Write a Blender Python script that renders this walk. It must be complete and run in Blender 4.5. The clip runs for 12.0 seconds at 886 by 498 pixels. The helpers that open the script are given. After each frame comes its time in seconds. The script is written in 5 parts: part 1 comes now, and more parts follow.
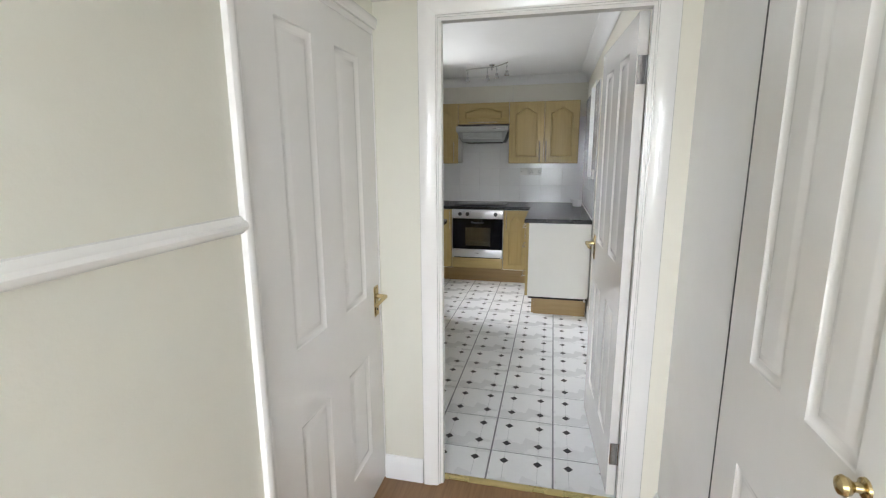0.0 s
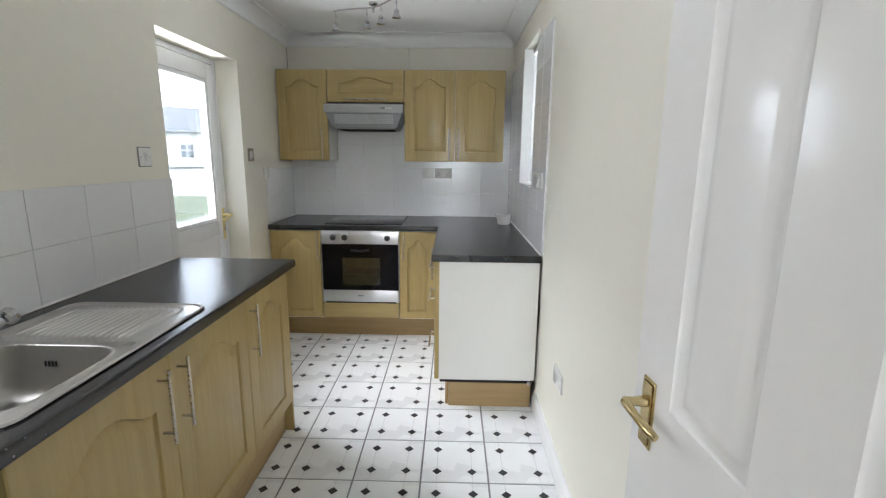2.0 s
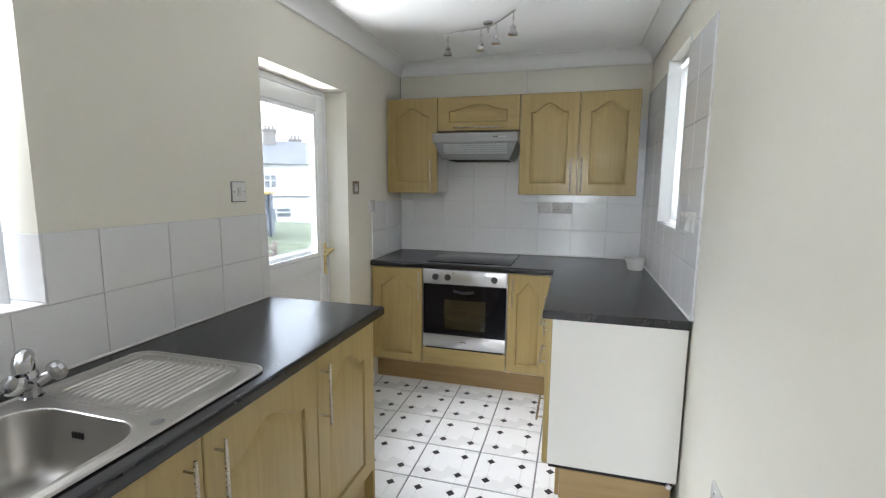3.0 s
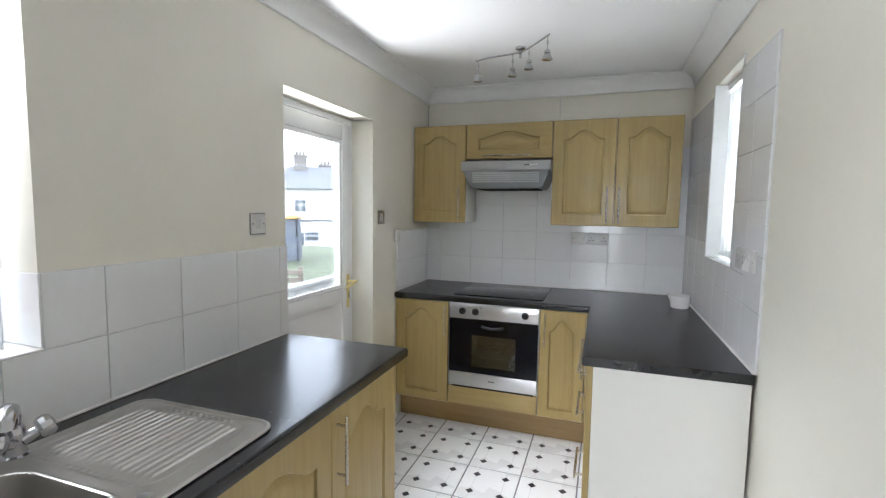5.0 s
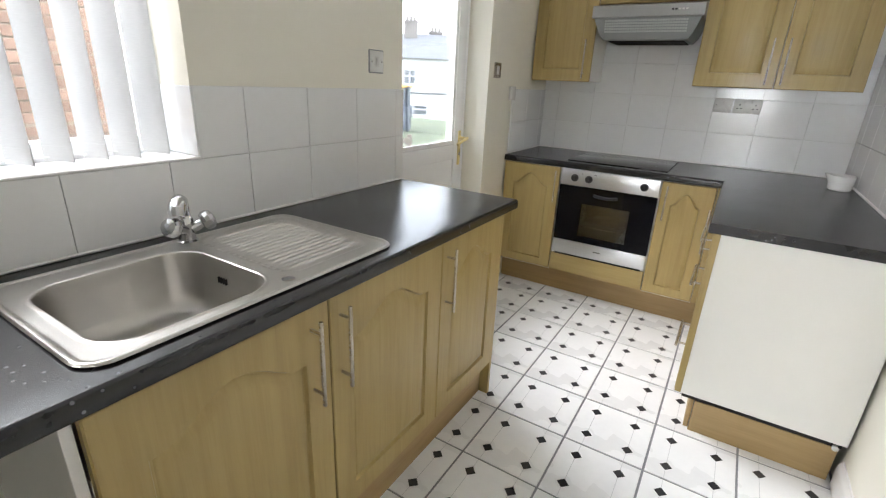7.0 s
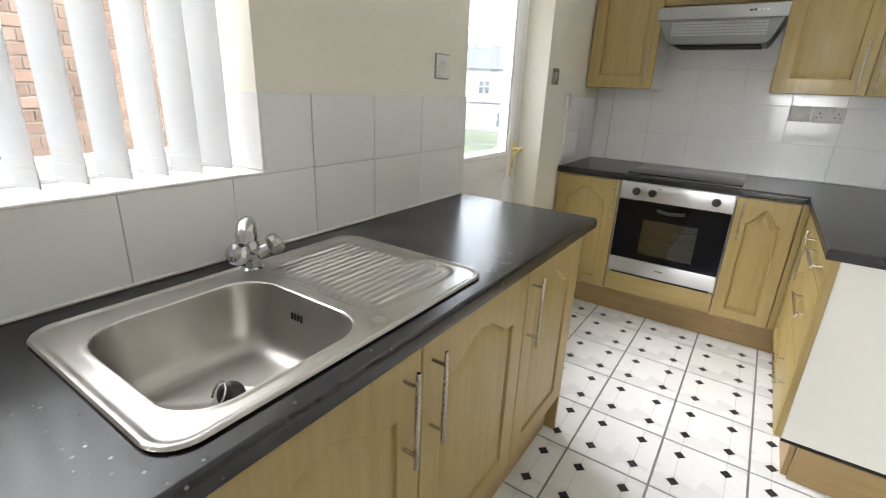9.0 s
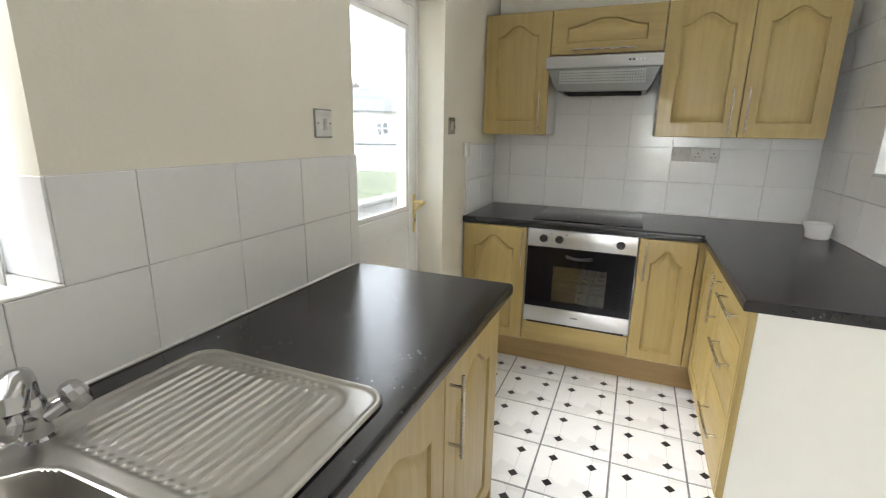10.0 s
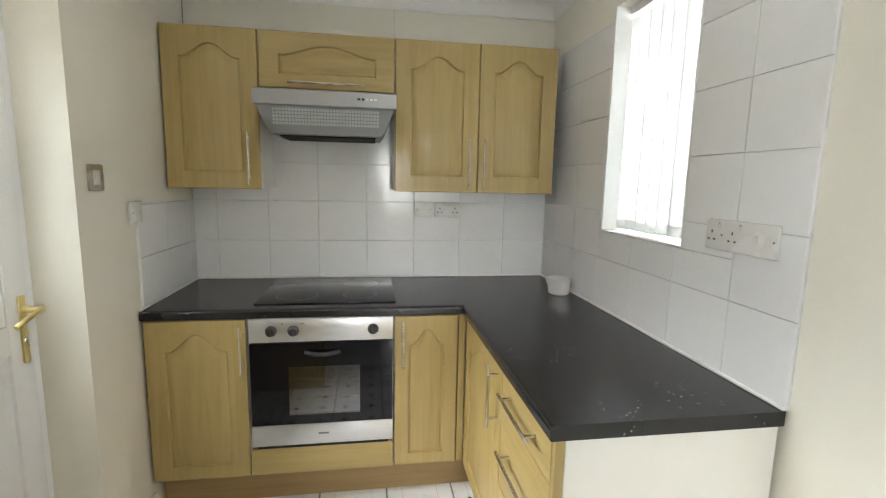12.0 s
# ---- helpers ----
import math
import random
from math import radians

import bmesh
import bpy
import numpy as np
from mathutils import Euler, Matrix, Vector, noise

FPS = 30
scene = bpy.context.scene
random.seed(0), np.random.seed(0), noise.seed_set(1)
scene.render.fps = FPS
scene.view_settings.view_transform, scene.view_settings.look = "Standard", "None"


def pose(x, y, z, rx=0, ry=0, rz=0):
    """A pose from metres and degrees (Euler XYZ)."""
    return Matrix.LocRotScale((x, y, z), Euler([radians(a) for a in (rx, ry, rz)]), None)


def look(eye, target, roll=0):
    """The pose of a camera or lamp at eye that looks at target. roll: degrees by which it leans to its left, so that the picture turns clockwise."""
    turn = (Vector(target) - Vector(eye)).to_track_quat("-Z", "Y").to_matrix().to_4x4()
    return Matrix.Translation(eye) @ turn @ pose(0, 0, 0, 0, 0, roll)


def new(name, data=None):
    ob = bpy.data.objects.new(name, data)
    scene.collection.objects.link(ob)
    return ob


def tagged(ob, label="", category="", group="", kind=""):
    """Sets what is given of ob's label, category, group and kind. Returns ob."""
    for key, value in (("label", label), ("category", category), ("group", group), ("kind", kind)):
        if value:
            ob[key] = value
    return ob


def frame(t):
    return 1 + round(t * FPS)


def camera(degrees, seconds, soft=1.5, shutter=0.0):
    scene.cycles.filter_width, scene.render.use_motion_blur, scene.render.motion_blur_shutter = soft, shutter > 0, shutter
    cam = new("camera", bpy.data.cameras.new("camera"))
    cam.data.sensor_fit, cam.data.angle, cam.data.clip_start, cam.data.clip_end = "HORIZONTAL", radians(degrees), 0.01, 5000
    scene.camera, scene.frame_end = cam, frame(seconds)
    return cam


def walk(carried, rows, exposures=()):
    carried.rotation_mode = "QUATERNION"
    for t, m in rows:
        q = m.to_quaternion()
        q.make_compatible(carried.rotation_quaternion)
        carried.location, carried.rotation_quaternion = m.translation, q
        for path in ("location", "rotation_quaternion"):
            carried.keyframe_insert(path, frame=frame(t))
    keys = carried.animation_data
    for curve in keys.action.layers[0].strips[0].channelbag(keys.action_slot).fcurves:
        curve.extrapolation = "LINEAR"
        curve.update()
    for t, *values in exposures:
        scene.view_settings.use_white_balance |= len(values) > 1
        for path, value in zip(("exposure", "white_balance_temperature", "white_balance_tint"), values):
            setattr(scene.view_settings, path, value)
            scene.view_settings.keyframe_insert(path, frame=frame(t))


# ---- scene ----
cam = camera(87.5, 12.0, soft=1.2)
EXPOSURE = [(0.0, 2.84, 6250, 12), (1.0, 2.92, 6250, 11), (1.5, 2.98, 6200, 11), (2.5, 3.08, 6150, 11), (5.0, 3.14, 6100, 12), (6.5, 3.22, 6400, 12), (9.0, 3.27, 6600, 11), (10.0, 3.32, 6700, 10), (11.0, 3.38, 6600, 10), (12.0, 3.42, 6700, 9)]
PATH = [
    (0, (0.22, 0.264, 1.457), (-0.229, 2.174, 1.069), -0.3),
    (0.5, (0.109, 0.632, 1.447), (-0.138, 2.575, 1.041), 0.4),
    (0.7, (0.096, 0.798, 1.465), (-0.054, 2.750, 1.052), 0.9),
    (1, (0.035, 1.078, 1.453), (0.078, 3.038, 1.056), -0.5),
    (1.2, (0.041, 1.245, 1.477), (0.094, 3.196, 1.041), 0.0),
    (1.5, (0.105, 1.587, 1.441), (0.02, 3.539, 1.012), 0.8),
    (2, (0.098, 2.072, 1.429), (0.058, 4.032, 1.035), 0.6),
    (2.5, (0.101, 2.297, 1.419), (-0.126, 4.251, 1.056), 0.3),
    (3, (0.099, 2.481, 1.45), (-0.439, 4.387, 1.174), 0.5),
    (3.2, (0.106, 2.510, 1.465), (-0.489, 4.405, 1.23), 0.4),
    (4.8, (0.053, 2.615, 1.482), (-0.574, 4.509, 1.345), 0.6),
    (5, (0.042, 2.625, 1.483), (-0.606, 4.509, 1.31), 0.8),
    (5.5, (0.03, 2.650, 1.457), (-0.689, 4.492, 1.156), 1.2),
    (6, (0.025, 2.646, 1.415), (-0.776, 4.425, 0.978), 1.7),
    (6.5, (0.026, 2.632, 1.38), (-0.863, 4.332, 0.813), 2.2),
    (7, (0.007, 2.615, 1.347), (-0.97, 4.222, 0.667), 2.6),
    (7.2, (-0.007, 2.608, 1.333), (-1.014, 4.181, 0.618), 2.8),
    (8.8, (-0.2, 2.610, 1.307), (-1.278, 4.149, 0.622), 2.5),
    (9, (-0.253, 2.660, 1.333), (-1.299, 4.234, 0.68), 2.5),
    (9.5, (-0.357, 2.755, 1.387), (-1.264, 4.446, 0.825), 1.9),
    (10, (-0.365, 2.914, 1.389), (-1.099, 4.709, 0.901), 0.9),
    (10.5, (-0.354, 3.143, 1.391), (-0.886, 5.015, 0.93), 1.6),
    (11, (-0.372, 3.342, 1.388), (-0.729, 5.257, 0.936), 2.0),
    (11.4, (-0.415, 3.509, 1.41), (-0.473, 5.465, 0.998), 0.8),
    (11.5, (-0.419, 3.535, 1.411), (-0.411, 5.497, 1.023), 0.7),
    (12, (-0.402, 3.604, 1.432), (-0.097, 5.560, 1.147), 1.2),
]
walk(cam, [(t, look(eye, target, roll)) for t, eye, target, roll in PATH], EXPOSURE)

# ---- world and light ----
world = bpy.data.worlds.new("overcast_sky")
scene.world = world
world.use_nodes = True
wn, wl = world.node_tree.nodes, world.node_tree.links
sky = wn.new("ShaderNodeTexSky")
sky.sky_type, sky.sun_disc = "NISHITA", False
sky.sun_elevation, sky.sun_rotation = radians(42), radians(250)
sky.air_density, sky.dust_density = 1.0, 3.0
cloud = wn.new("ShaderNodeMix")
cloud.data_type = "RGBA"
cloud.inputs[0].default_value = 0.8
cloud.inputs[7].default_value = (18.0, 19.0, 19.9, 1)
wl.new(sky.outputs[0], cloud.inputs[6])
wl.new(cloud.outputs[2], wn["Background"].inputs[0])
wn["Background"].inputs[1].default_value = 0.15
sun = new("sun", bpy.data.lights.new("sun", "SUN"))
sun.data.energy, sun.data.angle, sun.data.color = 0.5, radians(40), (1, 0.98, 0.95)
sun.matrix_world = look((0, 0, 20), (18, 3, 0))


def area_lamp(name, eye, target, w, h, watts, colour=(1, 1, 1)):
    data = bpy.data.lights.new(name, "AREA")
    data.shape, data.size, data.size_y, data.energy, data.color = "RECTANGLE", w, h, watts, colour
    ob = new(name, data)
    ob.matrix_world = look(eye, target)
    return ob


# unseen area lamps added at the openings, standing in for the sky over the yard
area_lamp("daylight_side_window", (0.90, 5.20, 1.72), (-1, 5.20, 1.75), 0.50, 0.86, 4.0, (0.95, 0.98, 1))
area_lamp("daylight_sink_window", (-1.60, 2.82, 1.95), (0.40, 3.55, 2.10), 1.00, 0.26, 3.3, (0.97, 0.98, 1))
# added fill lamp outside the back door, aimed up to brighten the ceiling
area_lamp("ceiling_fill_lamp", (-1.76, 4.98, 0.80), (-0.50, 5.05, 2.10), 0.32, 0.22, 4.8, (0.99, 0.99, 0.97))
area_lamp("daylight_back_door", (-3.20, 4.95, 3.00), (-0.70, 4.75, 0.30), 1.90, 1.20, 26, (0.97, 0.98, 1))
area_lamp("daylight_hall", (0.05, -1.62, 1.45), (0.05, 3, 1.25), 0.8, 1.1, 3.3, (0.96, 0.98, 1))


# ---- materials ----
def material(name, colour, rough=0.5, metal=0.0, vary=0.06, scale=6.0, bump=0.0, bump_scale=80.0, stretch=(1, 1, 1), coat=0.0, spec=0.5, island=0.0):
    """Principled surface with colour variation at two scales and a fine relief."""
    m = bpy.data.materials.new(name)
    m.use_nodes = True
    n, l = m.node_tree.nodes, m.node_tree.links
    b = n["Principled BSDF"]
    b.inputs["Roughness"].default_value, b.inputs["Metallic"].default_value = rough, metal
    b.inputs["Coat Weight"].default_value, b.inputs["Specular IOR Level"].default_value = coat, spec
    b.inputs["Coat Roughness"].default_value = 0.08
    tc, mp = n.new("ShaderNodeTexCoord"), n.new("ShaderNodeMapping")
    mp.inputs["Scale"].default_value = stretch
    l.new(tc.outputs["Object"], mp.inputs["Vector"])
    big, fine, add = n.new("ShaderNodeTexNoise"), n.new("ShaderNodeTexNoise"), n.new("ShaderNodeMath")
    big.inputs["Scale"].default_value, fine.inputs["Scale"].default_value = scale, scale * 9
    big.inputs["Detail"].default_value, fine.inputs["Detail"].default_value = 3, 4
    for t in (big, fine):
        l.new(mp.outputs[0], t.inputs["Vector"])
    add.operation = "MULTIPLY_ADD"
    l.new(fine.outputs["Fac"], add.inputs[0])
    add.inputs[1].default_value = 0.4
    l.new(big.outputs["Fac"], add.inputs[2])
    ramp = n.new("ShaderNodeMapRange")
    ramp.inputs["From Min"].default_value, ramp.inputs["From Max"].default_value = 0.4, 1.0
    ramp.inputs["To Min"].default_value, ramp.inputs["To Max"].default_value = 1 - vary, 1 + vary
    l.new(add.outputs[0], ramp.inputs["Value"])
    value = ramp.outputs[0]
    if island:
        info, r2, mul = n.new("ShaderNodeObjectInfo"), n.new("ShaderNodeMapRange"), n.new("ShaderNodeMath")
        r2.inputs["To Min"].default_value, r2.inputs["To Max"].default_value = 1 - island, 1 + island
        l.new(info.outputs["Random"], r2.inputs["Value"])
        mul.operation = "MULTIPLY"
        l.new(value, mul.inputs[0])
        l.new(r2.outputs[0], mul.inputs[1])
        value = mul.outputs[0]
    hue = n.new("ShaderNodeHueSaturation")
    hue.inputs["Color"].default_value = (*colour, 1)
    l.new(value, hue.inputs["Value"])
    l.new(hue.outputs[0], b.inputs["Base Color"])
    rr = n.new("ShaderNodeMapRange")
    rr.inputs["From Min"].default_value, rr.inputs["From Max"].default_value = 0.3, 0.7
    rr.inputs["To Min"].default_value, rr.inputs["To Max"].default_value = rough * 0.85, min(1, rough * 1.2)
    l.new(big.outputs["Fac"], rr.inputs["Value"])
    l.new(rr.outputs[0], b.inputs["Roughness"])
    if bump:
        bt, bn = n.new("ShaderNodeTexNoise"), n.new("ShaderNodeBump")
        bt.inputs["Scale"].default_value, bt.inputs["Detail"].default_value = bump_scale, 4
        l.new(mp.outputs[0], bt.inputs["Vector"])
        l.new(bt.outputs["Fac"], bn.inputs["Height"])
        bn.inputs["Strength"].default_value, bn.inputs["Distance"].default_value = bump, 0.004
        l.new(bn.outputs[0], b.inputs["Normal"])
    return m


def wood(name, light, dark, axis):
    """Straight-grained veneer; the grain runs along the axis."""
    m = material(name, light, 0.42, bump=0.12, bump_scale=60, coat=0.1)
    n, l = m.node_tree.nodes, m.node_tree.links
    st = [26, 26, 26]
    st[axis] = 1.3
    mp = n["Mapping"]
    mp.inputs["Scale"].default_value = st
    info, off = n.new("ShaderNodeObjectInfo"), n.new("ShaderNodeVectorMath")
    off.operation = "SCALE"
    off.inputs[0].default_value = (13, 7, 5)
    l.new(info.outputs["Random"], off.inputs["Scale"])
    l.new(off.outputs[0], mp.inputs["Location"])
    a, c = n.new("ShaderNodeTexNoise"), n.new("ShaderNodeTexNoise")
    a.inputs["Scale"].default_value, a.inputs["Detail"].default_value, a.inputs["Distortion"].default_value = 1.6, 6, 0.6
    c.inputs["Scale"].default_value, c.inputs["Detail"].default_value = 9, 3
    l.new(mp.outputs[0], a.inputs["Vector"])
    l.new(mp.outputs[0], c.inputs["Vector"])
    mix = n.new("ShaderNodeMath")
    mix.operation = "MULTIPLY_ADD"
    l.new(c.outputs["Fac"], mix.inputs[0])
    mix.inputs[1].default_value = 0.35
    l.new(a.outputs["Fac"], mix.inputs[2])
    ramp = n.new("ShaderNodeValToRGB")
    ramp.color_ramp.elements[0].position, ramp.color_ramp.elements[0].color = 0.40, (*dark, 1)
    ramp.color_ramp.elements[1].position, ramp.color_ramp.elements[1].color = 0.78, (*light, 1)
    l.new(mix.outputs[0], ramp.inputs[0])
    l.new(ramp.outputs[0], n["Principled BSDF"].inputs["Base Color"])
    n["Bump"].inputs["Strength"].default_value = 0.06
    n["Noise Texture.002"].inputs["Scale"].default_value = 6
    return m


def glass(name, tint=(1, 1, 1), gloss=0.9, base=0.03):
    m = bpy.data.materials.new(name)
    m.use_nodes = True
    n, l = m.node_tree.nodes, m.node_tree.links
    n.remove(n["Principled BSDF"])
    tr, gl, mx, lw = n.new("ShaderNodeBsdfTransparent"), n.new("ShaderNodeBsdfGlossy"), n.new("ShaderNodeMixShader"), n.new("ShaderNodeLayerWeight")
    tr.inputs[0].default_value = (*tint, 1)
    gl.inputs["Roughness"].default_value = 0.02
    pw, sc = n.new("ShaderNodeMath"), n.new("ShaderNodeMath")
    pw.operation, sc.operation = "POWER", "MULTIPLY_ADD"
    pw.inputs[1].default_value = 4
    sc.inputs[1].default_value, sc.inputs[2].default_value = gloss * 0.6, base
    lw.inputs[0].default_value = 0.5
    l.new(lw.outputs["Facing"], pw.inputs[0])
    l.new(pw.outputs[0], sc.inputs[0])
    l.new(sc.outputs[0], mx.inputs[0])
    l.new(tr.outputs[0], mx.inputs[1])
    l.new(gl.outputs[0], mx.inputs[2])
    l.new(mx.outputs[0], n["Material Output"].inputs[0])
    return m


def fabric_blind(name, sheer, shade=(0.60, 0.72)):
    m = bpy.data.materials.new(name)
    m.use_nodes = True
    n, l = m.node_tree.nodes, m.node_tree.links
    n.remove(n["Principled BSDF"])
    d, t, mx, w = n.new("ShaderNodeBsdfDiffuse"), n.new("ShaderNodeBsdfTranslucent"), n.new("ShaderNodeMixShader"), n.new("ShaderNodeTexNoise")
    tc, mp, ra = n.new("ShaderNodeTexCoord"), n.new("ShaderNodeMapping"), n.new("ShaderNodeValToRGB")
    mp.inputs["Scale"].default_value = (60, 60, 900)
    w.inputs["Scale"].default_value = 1.0
    l.new(tc.outputs["Object"], mp.inputs[0])
    l.new(mp.outputs[0], w.inputs["Vector"])
    ra.color_ramp.elements[0].color, ra.color_ramp.elements[1].color = (shade[0], shade[0], shade[0], 1), (shade[1], shade[1], shade[1] * 0.995, 1)
    l.new(w.outputs["Fac"], ra.inputs[0])
    l.new(ra.outputs[0], d.inputs[0])
    l.new(ra.outputs[0], t.inputs[0])
    mx.inputs[0].default_value = sheer
    l.new(d.outputs[0], mx.inputs[1])
    l.new(t.outputs[0], mx.inputs[2])
    l.new(mx.outputs[0], n["Material Output"].inputs[0])
    return m


def worktop_material():
    """Black laminate with pale flecks and a worn, slightly pebbled surface."""
    m = material("black_laminate", (0.013, 0.013, 0.015), 0.25, vary=0.25, scale=5, bump=0.02, bump_scale=40, spec=0.52)
    n, l = m.node_tree.nodes, m.node_tree.links
    b = n["Principled BSDF"]
    v, r, mx = n.new("ShaderNodeTexVoronoi"), n.new("ShaderNodeMapRange"), n.new("ShaderNodeMix")
    v.inputs["Scale"].default_value = 55
    r.inputs["From Min"].default_value, r.inputs["From Max"].default_value = 0.20, 0.12
    nz, r2, mu = n.new("ShaderNodeTexNoise"), n.new("ShaderNodeMapRange"), n.new("ShaderNodeMath")
    nz.inputs["Scale"].default_value = 7
    r2.inputs["From Min"].default_value, r2.inputs["From Max"].default_value = 0.53, 0.64
    mp = n["Mapping"]
    l.new(mp.outputs[0], v.inputs["Vector"])
    l.new(mp.outputs[0], nz.inputs["Vector"])
    l.new(v.outputs["Distance"], r.inputs["Value"])
    l.new(nz.outputs["Fac"], r2.inputs["Value"])
    mu.operation = "MULTIPLY"
    l.new(r.outputs[0], mu.inputs[0])
    l.new(r2.outputs[0], mu.inputs[1])
    mx.data_type = "RGBA"
    l.new(mu.outputs[0], mx.inputs[0])
    l.new(n["Hue/Saturation/Value"].outputs[0], mx.inputs[6])
    mx.inputs[7].default_value = (0.20, 0.21, 0.23, 1)
    n["Map Range.001"].inputs["To Min"].default_value, n["Map Range.001"].inputs["To Max"].default_value = 0.235, 0.265
    l.new(mx.outputs[2], b.inputs["Base Color"])
    return m


def brushed(name, colour, rough, stretch):
    m = material(name, colour, rough, 1.0, vary=0.08, scale=8, bump=0.05, bump_scale=30, stretch=stretch)
    return m


CREAM = material("cream_emulsion", (0.795, 0.77, 0.68), 0.5, vary=0.025, scale=1.6, bump=0.10, bump_scale=120)
HALL_CREAM = material("beige_emulsion", (0.70, 0.685, 0.60), 0.5, vary=0.03, scale=1.4, bump=0.10, bump_scale=110)
CEILING = material("white_ceiling_paint", (0.86, 0.86, 0.85), 0.7, vary=0.02, scale=1.2, bump=0.12, bump_scale=60)
GLOSS = material("white_gloss_paint", (0.83, 0.818, 0.795), 0.13, vary=0.02, scale=3, bump=0.10, bump_scale=14, coat=0.3)
SATIN = material("white_satin_paint", (0.81, 0.81, 0.80), 0.22, vary=0.02, scale=3, bump=0.03, bump_scale=9)
UPVC = material("white_upvc", (0.83, 0.84, 0.86), 0.22, vary=0.015, scale=2)
TILE = material("white_glazed_tile", (0.82, 0.825, 0.83), 0.15, vary=0.02, scale=5, bump=0.05, bump_scale=9, coat=0.12, island=0.02)
GROUT = material("grey_grout", (0.72, 0.72, 0.71), 0.85, vary=0.15, scale=20, bump=0.2)
VINYL = material("white_vinyl", (0.81, 0.82, 0.83), 0.28, vary=0.05, scale=4, bump=0.10, bump_scale=50, island=0.025)
VINYL_LINE = material("grey_vinyl_line", (0.24, 0.25, 0.27), 0.4, vary=0.12, scale=14)
VINYL_FINE = material("pale_grey_vinyl_line", (0.50, 0.51, 0.53), 0.35, vary=0.08, scale=14)
VINYL_BLACK = material("black_vinyl", (0.018, 0.018, 0.022), 0.3, vary=0.2, scale=14)
OAK_Z = wood("oak_veneer_upright", (0.415, 0.312, 0.122), (0.358, 0.260, 0.094), 2)
OAK_X = wood("oak_veneer_level_x", (0.415, 0.312, 0.122), (0.358, 0.260, 0.094), 0)
OAK_Y = wood("oak_veneer_level_y", (0.415, 0.312, 0.122), (0.358, 0.260, 0.094), 1)
PLINTH_X = wood("oak_plinth_x", (0.38, 0.26, 0.115), (0.31, 0.205, 0.085), 0)
PLINTH_Y = wood("oak_plinth_y", (0.38, 0.26, 0.115), (0.31, 0.205, 0.085), 1)
MELAMINE = material("cream_melamine", (0.82, 0.81, 0.765), 0.35, vary=0.02, scale=2, bump=0.04)
WORKTOP = worktop_material()
STEEL = brushed("brushed_steel", (0.56, 0.52, 0.45), 0.26, (2, 60, 60))
SINK_STEEL = material("sink_steel", (0.47, 0.455, 0.43), 0.32, 1.0, vary=0.06, scale=5)
OVEN_STEEL = brushed("oven_steel", (0.60, 0.60, 0.61), 0.34, (2, 40, 40))
HOOD_GREY = material("silver_grey_enamel", (0.37, 0.37, 0.37), 0.36, 0.4, vary=0.04)
VISOR_GREY = material("dark_silver_enamel", (0.27, 0.285, 0.285), 0.42, 0.3, vary=0.06)
RED_MARK = material("red_print", (0.45, 0.03, 0.03), 0.4)
SWITCH_STEEL = material("satin_switch_steel", (0.76, 0.76, 0.74), 0.38, 0.3, vary=0.06, scale=20)
CHROME = material("chrome", (0.55, 0.55, 0.57), 0.12, 1.0, vary=0.03)
BRASS = material("polished_brass", (0.56, 0.45, 0.23), 0.20, 1.0, vary=0.12, scale=30)
GOLD = material("gold_anodised", (0.74, 0.62, 0.30), 0.28, 1.0, vary=0.06)
BLACK_GLASS = material("black_glass", (0.004, 0.004, 0.006), 0.06, vary=0.1, spec=0.3)
HOUSE_GLASS = material("grey_window_glass", (0.11, 0.12, 0.13), 0.15, vary=0.2)
HOB_GLASS = material("black_hob_glass", (0.008, 0.008, 0.009), 0.12, vary=0.2, spec=0.4)
DARK_OVEN = material("grey_oven_enamel", (0.17, 0.17, 0.165), 0.3, vary=0.1)
BLACK = material("black_plastic", (0.02, 0.02, 0.022), 0.35, vary=0.1)
# flat near-black that stands in for the shade inside gaps and holes
SHADOW_GAP = material("dark_gap_shade", (0.02, 0.018, 0.016), 0.9)
PLASTIC = material("white_plastic", (0.72, 0.71, 0.69), 0.25, vary=0.02)
CERAMIC = material("white_ceramic", (0.82, 0.81, 0.80), 0.12, vary=0.02, coat=0.3)
SILICONE = material("white_silicone", (0.80, 0.79, 0.77), 0.35, vary=0.04)
MESH_GREY = material("grease_filter_metal", (0.46, 0.48, 0.48), 0.4, 0.2, vary=0.1, scale=20)
CRYSTAL = material("clear_acrylic", (0.88, 0.88, 0.90), 0.08, vary=0.02)
CRYSTAL.node_tree.nodes["Principled BSDF"].inputs["Transmission Weight"].default_value = 0.8
LAMINATE = wood("hall_floor_laminate", (0.30, 0.17, 0.075), (0.20, 0.105, 0.042), 1)
# window and door panes: the grey tint only darkens the over-bright outside view
PANE = glass("view_dimming_glass", (0.60, 0.61, 0.61))
DOOR_PANE = glass("view_dimming_double_glazing", (0.50, 0.51, 0.52))
OVEN_PANE = glass("tinted_oven_glass", (0.75, 0.75, 0.75), 0.9, 0.14)
BLIND = fabric_blind("white_blind_fabric", 0.14, (0.52, 0.62))
SHEER = fabric_blind("thin_white_blind_fabric", 0.48, (0.72, 0.80))
HEM = fabric_blind("thin_white_hem_fabric", 0.70, (0.84, 0.90))
BRICK = material("red_brick", (0.21, 0.135, 0.105), 0.85, vary=0.22, scale=9, bump=0.5, bump_scale=60, island=0.25)
MORTAR = material("pale_mortar", (0.30, 0.28, 0.25), 0.9, vary=0.12, scale=15, bump=0.4)
